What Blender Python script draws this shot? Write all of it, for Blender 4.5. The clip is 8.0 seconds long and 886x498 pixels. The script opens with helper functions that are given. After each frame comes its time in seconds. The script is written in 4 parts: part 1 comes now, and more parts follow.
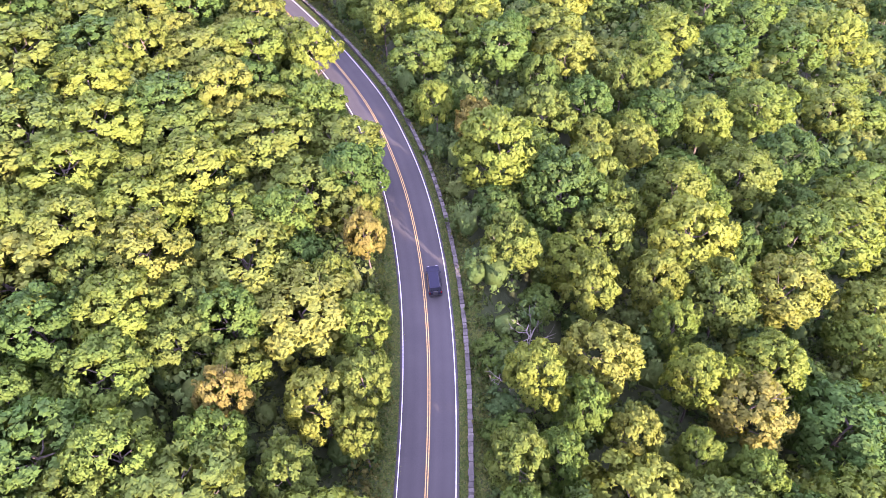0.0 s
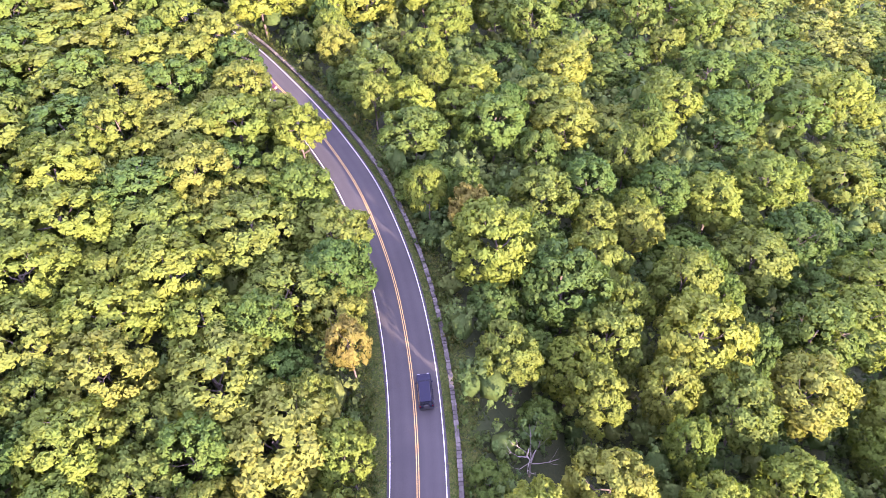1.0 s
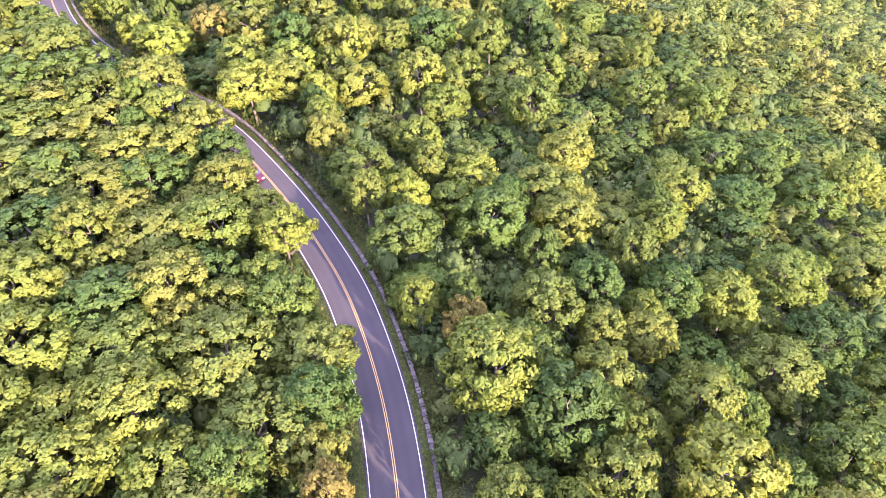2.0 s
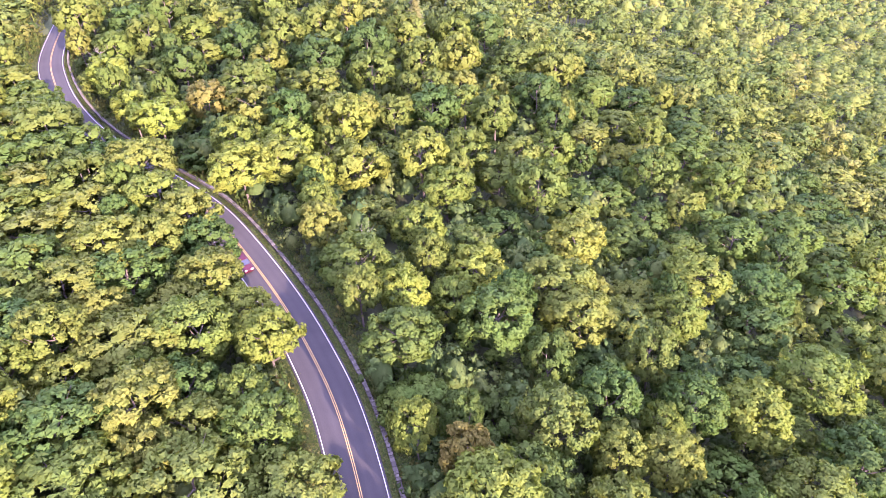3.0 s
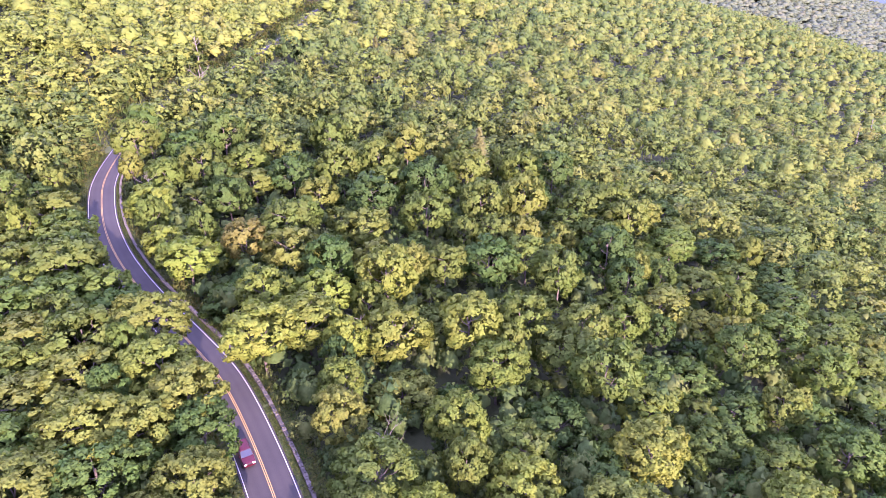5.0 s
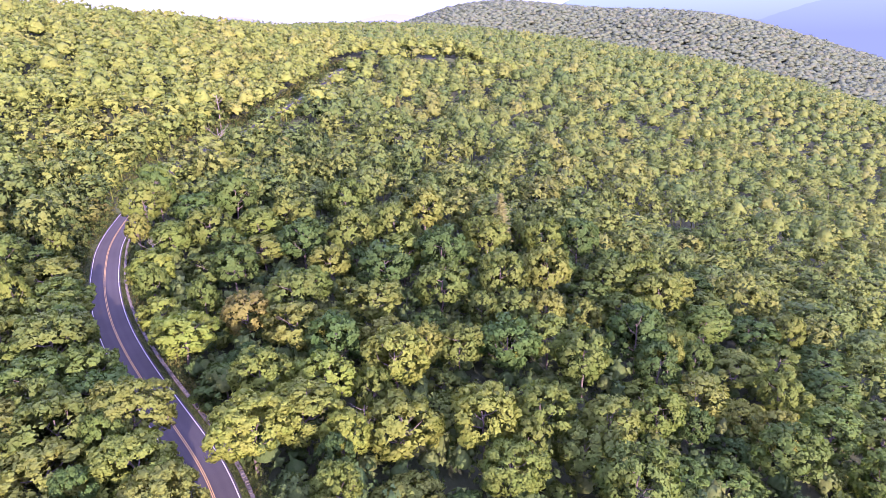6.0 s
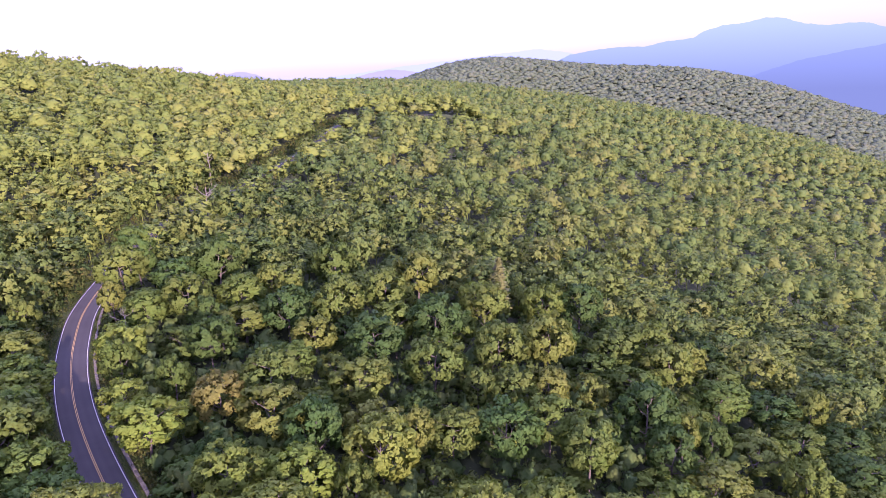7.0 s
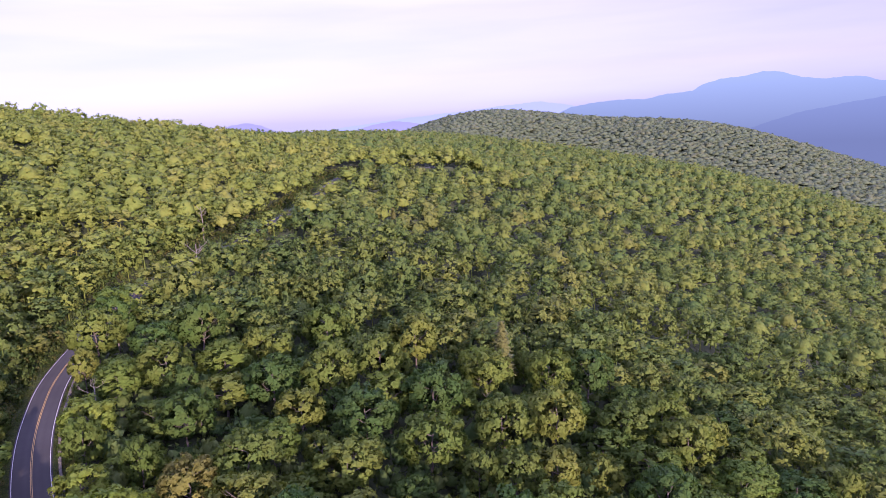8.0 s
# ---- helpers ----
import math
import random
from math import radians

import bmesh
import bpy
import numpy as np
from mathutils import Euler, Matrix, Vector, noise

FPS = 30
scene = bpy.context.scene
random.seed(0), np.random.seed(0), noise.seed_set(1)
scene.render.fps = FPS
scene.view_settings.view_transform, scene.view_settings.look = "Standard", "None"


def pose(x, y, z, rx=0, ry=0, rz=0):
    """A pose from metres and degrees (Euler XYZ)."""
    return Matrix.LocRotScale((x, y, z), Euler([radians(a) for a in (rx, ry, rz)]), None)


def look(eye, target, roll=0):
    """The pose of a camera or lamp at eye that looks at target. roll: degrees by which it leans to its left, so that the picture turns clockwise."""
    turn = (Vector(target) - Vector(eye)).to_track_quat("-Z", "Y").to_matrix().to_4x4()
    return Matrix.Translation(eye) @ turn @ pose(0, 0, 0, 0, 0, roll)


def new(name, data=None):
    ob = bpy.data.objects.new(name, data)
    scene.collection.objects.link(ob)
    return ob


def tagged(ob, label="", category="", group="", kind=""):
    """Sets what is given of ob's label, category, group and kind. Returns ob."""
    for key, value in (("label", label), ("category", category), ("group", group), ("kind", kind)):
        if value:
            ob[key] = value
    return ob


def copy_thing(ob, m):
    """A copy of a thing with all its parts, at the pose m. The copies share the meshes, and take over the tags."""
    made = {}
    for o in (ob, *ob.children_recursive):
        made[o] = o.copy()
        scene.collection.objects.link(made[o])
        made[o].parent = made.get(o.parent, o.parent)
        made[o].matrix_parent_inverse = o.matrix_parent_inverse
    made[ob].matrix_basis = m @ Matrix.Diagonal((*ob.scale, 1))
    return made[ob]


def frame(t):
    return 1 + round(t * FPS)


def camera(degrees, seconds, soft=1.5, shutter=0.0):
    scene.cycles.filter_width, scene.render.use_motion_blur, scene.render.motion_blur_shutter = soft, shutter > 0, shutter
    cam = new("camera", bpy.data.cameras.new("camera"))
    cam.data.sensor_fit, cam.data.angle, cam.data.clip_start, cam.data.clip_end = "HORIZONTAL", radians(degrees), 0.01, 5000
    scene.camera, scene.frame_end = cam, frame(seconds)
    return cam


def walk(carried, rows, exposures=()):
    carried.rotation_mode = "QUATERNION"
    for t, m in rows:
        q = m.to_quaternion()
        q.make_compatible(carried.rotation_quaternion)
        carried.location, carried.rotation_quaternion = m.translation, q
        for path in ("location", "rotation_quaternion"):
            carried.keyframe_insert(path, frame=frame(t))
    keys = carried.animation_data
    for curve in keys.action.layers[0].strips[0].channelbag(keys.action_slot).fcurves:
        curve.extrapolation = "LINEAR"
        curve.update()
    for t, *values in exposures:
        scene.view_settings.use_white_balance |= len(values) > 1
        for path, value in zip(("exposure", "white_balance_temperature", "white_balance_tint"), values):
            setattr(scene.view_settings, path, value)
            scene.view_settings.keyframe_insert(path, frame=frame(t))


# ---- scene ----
# ------------------------------------------------------------------ camera and its flight
cam = camera(68.0, 8.0, soft=0.8)
METRES, EYE, TILT, LEAN, TURN = 90.0, 70.0, -46.0, 4.0, 0.0
ROWS = [
    (0.0, 0.0, 0.0, 0.0, 0.0, 0.0, -0.0),
    (0.5, 0.0048, 0.0385, 0.0503, -0.07, 1.05, 0.06),
    (1.0, 0.0099, 0.0768, 0.1012, -0.09, 2.82, 0.11),
    (1.5, 0.0147, 0.115, 0.1503, -0.12, 5.07, 0.17),
    (3.0, 0.0306, 0.2322, 0.2963, 0.47, 11.82, -0.53),
    (3.5, 0.0353, 0.2719, 0.3443, 1.15, 14.09, -1.41),
    (4.0, 0.0392, 0.3117, 0.3926, 1.84, 16.31, -2.32),
    (4.5, 0.0411, 0.3523, 0.4417, 3.13, 18.47, -4.07),
    (6.0, 0.0418, 0.4724, 0.5868, 5.86, 24.89, -7.63),
    (6.5, 0.039, 0.512, 0.6335, 5.83, 27.12, -7.63),
    (7.0, 0.035, 0.5525, 0.6803, 5.8, 29.33, -7.64),
    (7.5, 0.0307, 0.5935, 0.727, 5.88, 31.54, -7.73),
    (8.0, 0.0255, 0.6327, 0.7713, 5.97, 33.57, -7.86),
]
EXPOSURES = [(0.0, 2.95, 6320, 50), (1.5, 2.90, 6320, 52), (3.5, 2.73, 5940, 64), (4.5, 2.52, 5840, 68), (6.5, 1.96, 5650, 70), (8.0, 1.18, 5850, 56)]
walk(cam, [(t, pose(0, 0, EYE, TILT, LEAN, TURN) @ pose(METRES * x, METRES * y, METRES * z, 90 + pitch, roll, yaw))
           for t, x, y, z, yaw, pitch, roll in ROWS], EXPOSURES)

# ------------------------------------------------------------------ sky and sun
SUN_AZ, SUN_EL = 144.0, 11.5          # degrees clockwise from +y, and above the horizon
SUN_WAY = Vector((math.sin(radians(SUN_AZ)) * math.cos(radians(SUN_EL)),
                  math.cos(radians(SUN_AZ)) * math.cos(radians(SUN_EL)), math.sin(radians(SUN_EL))))
world = bpy.data.worlds.new("sky")
scene.world = world
world.use_nodes = True
wn, wl = world.node_tree.nodes, world.node_tree.links
wn.clear()
w_out, w_bg, w_sky = wn.new("ShaderNodeOutputWorld"), wn.new("ShaderNodeBackground"), wn.new("ShaderNodeTexSky")
w_sky.sky_type, w_sky.sun_disc = "NISHITA", False
w_sky.sun_elevation, w_sky.sun_rotation = radians(SUN_EL), radians(SUN_AZ)
w_sky.altitude, w_sky.air_density, w_sky.dust_density, w_sky.ozone_density = 900.0, 1.0, 1.0, 2.0
w_bg.inputs["Strength"].default_value = 0.05
# a veil of bright summer haze that lies round the whole horizon, with faint streaks of cloud
w_tc, w_sep, w_fall = wn.new("ShaderNodeTexCoord"), wn.new("ShaderNodeSeparateXYZ"), wn.new("ShaderNodeValToRGB")
wl.new(w_tc.outputs["Generated"], w_sep.inputs[0])
wl.new(w_sep.outputs["Z"], w_fall.inputs[0])
fall = w_fall.color_ramp.elements
while len(fall) < 6:
    fall.new(0.5)
# stops above 0.15 are raised: added fill light from the unseen upper sky
for e, (at, c) in zip(fall, [(0.0, (0.052, 0.092, 0.225)), (0.018, (0.062, 0.098, 0.235)), (0.06, (0.148, 0.124, 0.224)), (0.15, (0.205, 0.172, 0.224)), (0.30, (0.58, 0.61, 0.86)), (0.62, (0.66, 0.73, 1.06))]):
    e.position, e.color = at, (*c, 1.0)
w_map, w_cloud = wn.new("ShaderNodeMapping"), wn.new("ShaderNodeTexNoise")
w_map.inputs["Scale"].default_value = (1.6, 1.6, 16.0)
wl.new(w_tc.outputs["Generated"], w_map.inputs[0])
wl.new(w_map.outputs[0], w_cloud.inputs["Vector"])
w_cloud.inputs["Scale"].default_value, w_cloud.inputs["Detail"].default_value = 1.6, 5.0
w_range = wn.new("ShaderNodeMapRange")
for k, v in (("From Min", 0.35), ("From Max", 0.7), ("To Min", 1.12), ("To Max", 0.84)):
    w_range.inputs[k].default_value = v
wl.new(w_cloud.outputs[0], w_range.inputs["Value"])
w_veil, w_sum = wn.new("ShaderNodeBackground"), wn.new("ShaderNodeAddShader")
wl.new(w_fall.outputs[0], w_veil.inputs[0])
wl.new(w_range.outputs[0], w_veil.inputs["Strength"])
wl.new(w_sky.outputs[0], w_bg.inputs[0])
wl.new(w_bg.outputs[0], w_sum.inputs[0])
wl.new(w_veil.outputs[0], w_sum.inputs[1])
wl.new(w_sum.outputs[0], w_out.inputs[0])

sun = new("sun", bpy.data.lights.new("sun", "SUN"))
sun.data.energy, sun.data.angle, sun.data.color = 4.7, radians(0.6), (1.0, 0.85, 0.60)
sun.matrix_world = look(SUN_WAY * 300.0, (0, 0, 0))


# ------------------------------------------------------------------ materials
def material(name):
    """A new node material with its Principled shader and a way to add nodes."""
    m = bpy.data.materials.new(name)
    m.use_nodes = True
    nodes, links = m.node_tree.nodes, m.node_tree.links
    return m, nodes, links, nodes["Principled BSDF"]


def ramp(nodes, stops):
    r = nodes.new("ShaderNodeValToRGB")
    el = r.color_ramp.elements
    while len(el) < len(stops):
        el.new(0.5)
    for e, (p, c) in zip(el, stops):
        e.position, e.color = p, (*c, 1.0)
    return r


def noise_node(nodes, links, scale, detail=4.0, rough=0.6, coords="Object"):
    tc, n = nodes.new("ShaderNodeTexCoord"), nodes.new("ShaderNodeTexNoise")
    n.inputs["Scale"].default_value, n.inputs["Detail"].default_value, n.inputs["Roughness"].default_value = scale, detail, rough
    links.new(tc.outputs[coords], n.inputs["Vector"])
    return n


def mixer(nodes, links, a, b, fac, blend="MIX"):
    m = nodes.new("ShaderNodeMix")
    m.data_type, m.blend_type = "RGBA", blend
    for sock, v in ((m.inputs[0], fac), (m.inputs[6], a), (m.inputs[7], b)):
        if hasattr(v, "links"):
            links.new(v, sock)
        elif isinstance(v, tuple):
            sock.default_value = (*v, 1.0)
        else:
            sock.default_value = v
    return m.outputs[2]


def bump(nodes, links, height, strength, distance, shader):
    b = nodes.new("ShaderNodeBump")
    b.inputs["Strength"].default_value, b.inputs["Distance"].default_value = strength, distance
    links.new(height, b.inputs["Height"])
    links.new(b.outputs[0], shader.inputs["Normal"])


def foliage(name, stops, per_object=True, glow=0.42, grain=1.5, vary=0.12):
    """Leaves: colour by tree, varied spray by spray, with a fine leafy relief and light coming through."""
    m, nodes, links, p = material(name)
    if per_object:
        src = nodes.new("ShaderNodeObjectInfo").outputs["Random"]
    else:
        a = nodes.new("ShaderNodeAttribute")
        a.attribute_name = "tint"
        src = a.outputs["Fac"]
    base = ramp(nodes, stops)
    links.new(src, base.inputs[0])
    geo, hsv = nodes.new("ShaderNodeNewGeometry"), nodes.new("ShaderNodeHueSaturation")
    fine = noise_node(nodes, links, grain * 2.4, 4.0, 0.75)         # single leaves and bunches
    leafy = nodes.new("ShaderNodeMapRange")
    for k, v in (("From Min", 0.32), ("From Max", 0.68), ("To Min", -0.13), ("To Max", 0.13)):
        leafy.inputs[k].default_value = v
    links.new(fine.outputs[0], leafy.inputs["Value"])
    val, both = nodes.new("ShaderNodeMapRange"), nodes.new("ShaderNodeMath")
    val.inputs["To Min"].default_value, val.inputs["To Max"].default_value = 1.0 - vary, 1.0 + vary
    links.new(geo.outputs["Random Per Island"], val.inputs["Value"])
    links.new(val.outputs[0], both.inputs[0])
    links.new(leafy.outputs[0], both.inputs[1])
    links.new(both.outputs[0], hsv.inputs["Value"])
    links.new(base.outputs[0], hsv.inputs["Color"])
    patch = noise_node(nodes, links, 0.5, 3.0)                     # yellower and greener boughs
    hue = nodes.new("ShaderNodeMapRange")
    for k, v in (("From Min", 0.3), ("From Max", 0.7), ("To Min", 0.484), ("To Max", 0.512)):
        hue.inputs[k].default_value = v
    links.new(patch.outputs[0], hue.inputs["Value"])
    links.new(hue.outputs[0], hsv.inputs["Hue"])
    colour = hsv.outputs[0]
    links.new(colour, p.inputs["Base Color"])
    p.inputs["Roughness"].default_value = 0.6
    p.inputs["Specular IOR Level"].default_value = 0.12
    bump(nodes, links, fine.outputs[0], 0.7, 0.5 / grain, p)
    tr, add = nodes.new("ShaderNodeBsdfTranslucent"), nodes.new("ShaderNodeMixShader")
    links.new(mixer(nodes, links, colour, (1.15, 1.15, 0.75), 1.0, "MULTIPLY"), tr.inputs[0])
    add.inputs[0].default_value = glow
    links.new(p.outputs[0], add.inputs[1])
    links.new(tr.outputs[0], add.inputs[2])
    links.new(add.outputs[0], nodes["Material Output"].inputs["Surface"])
    return m


GREENS = [(0.0, (0.055, 0.114, 0.024)), (0.3, (0.087, 0.151, 0.027)), (0.62, (0.122, 0.175, 0.028)),
          (0.86, (0.144, 0.196, 0.030)), (1.0, (0.173, 0.209, 0.035))]
OLIVES = [(0.0, (0.091, 0.139, 0.027)), (0.5, (0.125, 0.171, 0.030)), (1.0, (0.160, 0.190, 0.035))]
DEEPS = [(0.0, (0.048, 0.100, 0.023)), (0.6, (0.080, 0.133, 0.025)), (1.0, (0.114, 0.163, 0.027))]
GOLDS = [(0.0, (0.160, 0.168, 0.038)), (0.5, (0.180, 0.174, 0.040)), (1.0, (0.190, 0.160, 0.042))]
BRIGHTS = [(0.0, (0.141, 0.212, 0.031)), (0.5, (0.163, 0.230, 0.032)), (1.0, (0.185, 0.235, 0.036))]
# lighter and yellower than MIXED: the slope's sunlit brightness is put into the colour
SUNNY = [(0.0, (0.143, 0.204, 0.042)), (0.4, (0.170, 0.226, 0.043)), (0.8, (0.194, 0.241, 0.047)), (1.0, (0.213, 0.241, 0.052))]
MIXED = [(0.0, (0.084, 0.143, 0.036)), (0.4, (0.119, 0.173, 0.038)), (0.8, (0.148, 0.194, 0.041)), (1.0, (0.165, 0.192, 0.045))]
LEAF_OAK = foliage("oak_leaves", GREENS)
LEAF_HICKORY = foliage("hickory_leaves", OLIVES)
LEAF_MAPLE = foliage("maple_leaves", DEEPS)
LEAF_GOLD = foliage("turning_leaves", GOLDS)
LEAF_BRIGHT = foliage("tulip_tree_leaves", BRIGHTS)
LEAF_SLOPE_LIT = foliage("slope_leaves_lit", SUNNY, per_object=False, vary=0.1, grain=1.0)
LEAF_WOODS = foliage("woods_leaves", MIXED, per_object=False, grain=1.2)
LEAF_FAR = foliage("distant_leaves", MIXED, per_object=False, vary=0.1, grain=0.9)
LEAF_HILL = foliage("hillside_leaves", MIXED, per_object=False, vary=0.08, grain=0.6)
# leaf green greyed and blued: the distance haze is put into this colour
LEAF_RIDGE_HAZED = foliage("ridge_leaves_hazed", [(0.0, (0.104, 0.146, 0.080)), (0.6, (0.118, 0.158, 0.084)), (1.0, (0.136, 0.164, 0.090))],
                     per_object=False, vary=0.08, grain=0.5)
LEAF_SHRUB = foliage("shrub_leaves", [(0.0, (0.050, 0.095, 0.022)), (0.5, (0.085, 0.125, 0.028)), (1.0, (0.130, 0.130, 0.035))], per_object=False)
LEAF_UNDER = foliage("understorey_leaves", [(0.0, (0.052, 0.100, 0.028)), (0.6, (0.085, 0.134, 0.033)), (1.0, (0.112, 0.150, 0.038))], per_object=False)
LEAF_PINE = foliage("rusty_needles", [(0.0, (0.125, 0.145, 0.045)), (1.0, (0.155, 0.160, 0.052))], glow=0.25)


def bark_material(name, dark, light, scale=2.0):
    m, nodes, links, p = material(name)
    n = noise_node(nodes, links, scale, 6.0, 0.7)
    r = ramp(nodes, [(0.3, dark), (0.7, light)])
    links.new(n.outputs[0], r.inputs[0])
    links.new(r.outputs[0], p.inputs["Base Color"])
    p.inputs["Roughness"].default_value = 0.9
    bump(nodes, links, n.outputs[0], 0.6, 0.05, p)
    return m


BARK = bark_material("bark", (0.050, 0.040, 0.032), (0.115, 0.096, 0.078))
DEADWOOD = bark_material("weathered_deadwood", (0.10, 0.090, 0.075), (0.21, 0.19, 0.16))

# forest floor with grass on the verges
GROUND_MAT, _n, _l, _p = material("forest_floor")
_big, _fine = noise_node(_n, _l, 0.12, 5.0), noise_node(_n, _l, 2.2, 6.0, 0.7)
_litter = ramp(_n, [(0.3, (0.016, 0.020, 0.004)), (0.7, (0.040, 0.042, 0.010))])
_grass = ramp(_n, [(0.3, (0.024, 0.042, 0.008)), (0.7, (0.064, 0.088, 0.018))])
_l.new(_fine.outputs[0], _litter.inputs[0])
_l.new(_fine.outputs[0], _grass.inputs[0])
_v = _n.new("ShaderNodeAttribute")
_v.attribute_name = "verge"
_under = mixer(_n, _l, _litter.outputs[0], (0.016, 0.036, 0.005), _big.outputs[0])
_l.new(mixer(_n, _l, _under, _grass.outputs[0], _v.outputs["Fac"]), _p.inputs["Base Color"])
_p.inputs["Roughness"].default_value = 0.95
bump(_n, _l, _fine.outputs[0], 0.8, 0.15, _p)

# worn asphalt: fine aggregate, broad patches, paler wheel tracks run along the road by the "lane" attribute
ASPHALT, _n, _l, _p = material("worn_asphalt")
_agg, _pat = noise_node(_n, _l, 9.0, 6.0, 0.8), noise_node(_n, _l, 0.22, 4.0, 0.6)
_a = ramp(_n, [(0.25, (0.022, 0.021, 0.019)), (0.75, (0.037, 0.035, 0.032))])
_b = ramp(_n, [(0.3, (0.82, 0.82, 0.84)), (0.7, (1.12, 1.10, 1.08))])
_l.new(_agg.outputs[0], _a.inputs[0])
_l.new(_pat.outputs[0], _b.inputs[0])
_lane = _n.new("ShaderNodeAttribute")
_lane.attribute_name = "lane"
_track = ramp(_n, [(0.0, (0.86, 0.86, 0.88)), (0.25, (1.1, 1.1, 1.1)), (0.5, (0.92, 0.92, 0.93)), (0.75, (1.1, 1.1, 1.1)), (1.0, (0.86, 0.86, 0.88))])
_l.new(_lane.outputs["Fac"], _track.inputs[0])
_c = mixer(_n, _l, _a.outputs[0], _b.outputs[0], 1.0, "MULTIPLY")
_l.new(mixer(_n, _l, _c, _track.outputs[0], 1.0, "MULTIPLY"), _p.inputs["Base Color"])
_p.inputs["Roughness"].default_value = 0.85
bump(_n, _l, _agg.outputs[0], 0.4, 0.01, _p)


def paint(name, colour, worn, rough=0.6, metal=0.0, coat=0.0, scale=3.0):
    m, nodes, links, p = material(name)
    n = noise_node(nodes, links, scale, 5.0, 0.7)
    r = ramp(nodes, [(0.35, worn), (0.6, colour)])
    links.new(n.outputs[0], r.inputs[0])
    links.new(r.outputs[0], p.inputs["Base Color"])
    p.inputs["Roughness"].default_value, p.inputs["Metallic"].default_value, p.inputs["Coat Weight"].default_value = rough, metal, coat
    return m


WHITE_LINE = paint("white_road_paint", (0.52, 0.51, 0.48), (0.30, 0.29, 0.28))
YELLOW_LINE = paint("yellow_road_paint", (0.46, 0.28, 0.06), (0.28, 0.18, 0.06))
SUV_PAINT = paint("dark_blue_car_paint", (0.005, 0.006, 0.018), (0.004, 0.005, 0.015), 0.5, 0.0, 0.04)
SUV_PAINT.node_tree.nodes["Principled BSDF"].inputs["Specular IOR Level"].default_value = 0.15
RED_PAINT = paint("red_car_paint", (0.055, 0.004, 0.011), (0.045, 0.004, 0.009), 0.4, 0.0, 0.15)
RED_PAINT.node_tree.nodes["Principled BSDF"].inputs["Specular IOR Level"].default_value = 0.25
TRIM_BLACK = paint("black_trim", (0.018, 0.018, 0.020), (0.012, 0.012, 0.013), 0.6)
TYRE = paint("tyre_rubber", (0.020, 0.020, 0.020), (0.030, 0.029, 0.027), 0.85)
ALLOY = paint("alloy", (0.50, 0.50, 0.52), (0.35, 0.35, 0.36), 0.3, 0.9)
LAMP_CLEAR = paint("clear_lamp", (0.28, 0.28, 0.30), (0.20, 0.20, 0.21), 0.2, 0.2, 0.2)
LAMP_RED = paint("red_lamp", (0.30, 0.01, 0.01), (0.25, 0.01, 0.01), 0.2, 0.0, 0.5)
CAR_GLASS, _n, _l, _p = material("tinted_car_glass")
_p.inputs["Base Color"].default_value, _p.inputs["Roughness"].default_value = (0.015, 0.018, 0.024, 1), 0.06
_p.inputs["Specular IOR Level"].default_value = 0.7

STONE, _n, _l, _p = material("grey_fieldstone")
_o, _g = _n.new("ShaderNodeObjectInfo"), noise_node(_n, _l, 4.0, 6.0, 0.7)
_r = ramp(_n, [(0.0, (0.042, 0.039, 0.033)), (0.5, (0.066, 0.062, 0.052)), (1.0, (0.100, 0.093, 0.078))])
_l.new(_o.outputs["Random"], _r.inputs[0])
_s = ramp(_n, [(0.3, (0.70, 0.72, 0.68)), (0.7, (1.15, 1.12, 1.08))])
_l.new(_g.outputs[0], _s.inputs[0])
_l.new(mixer(_n, _l, _r.outputs[0], _s.outputs[0], 1.0, "MULTIPLY"), _p.inputs["Base Color"])
_p.inputs["Roughness"].default_value = 0.92
bump(_n, _l, _g.outputs[0], 0.7, 0.03, _p)
MORTAR = paint("wall_mortar", (0.065, 0.062, 0.055), (0.045, 0.042, 0.038), 0.95)


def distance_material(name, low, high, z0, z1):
    """Far mountains, outside the place: a plain glowing backdrop, the distance haze put into its colour by height."""
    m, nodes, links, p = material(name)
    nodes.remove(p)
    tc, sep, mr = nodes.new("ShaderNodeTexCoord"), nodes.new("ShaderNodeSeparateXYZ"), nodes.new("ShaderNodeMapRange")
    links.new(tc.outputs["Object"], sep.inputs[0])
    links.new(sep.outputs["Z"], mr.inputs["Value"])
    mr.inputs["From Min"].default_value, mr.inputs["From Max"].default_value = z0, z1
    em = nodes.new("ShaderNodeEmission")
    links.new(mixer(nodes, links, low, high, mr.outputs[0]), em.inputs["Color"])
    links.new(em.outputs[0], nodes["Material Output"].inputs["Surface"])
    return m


# ------------------------------------------------------------------ small builders
def mesh_object(name, verts, faces, mat, parent=None, smooth=False):
    me = bpy.data.meshes.new(name)
    me.from_pydata([tuple(v) for v in verts], [], [tuple(f) for f in faces])
    me.materials.append(mat)
    if smooth:
        me.polygons.foreach_set("use_smooth", [True] * len(me.polygons))
    me.update()
    ob = new(name, me)
    ob.parent = parent
    return ob


def part(name, bm, mat, parent, label=""):
    """One bmesh as one mesh object under a thing or a part."""
    me = bpy.data.meshes.new(name)
    bm.to_mesh(me)
    bm.free()
    me.materials.append(mat)
    ob = new(name, me)
    ob.parent = parent
    return tagged(ob, label)


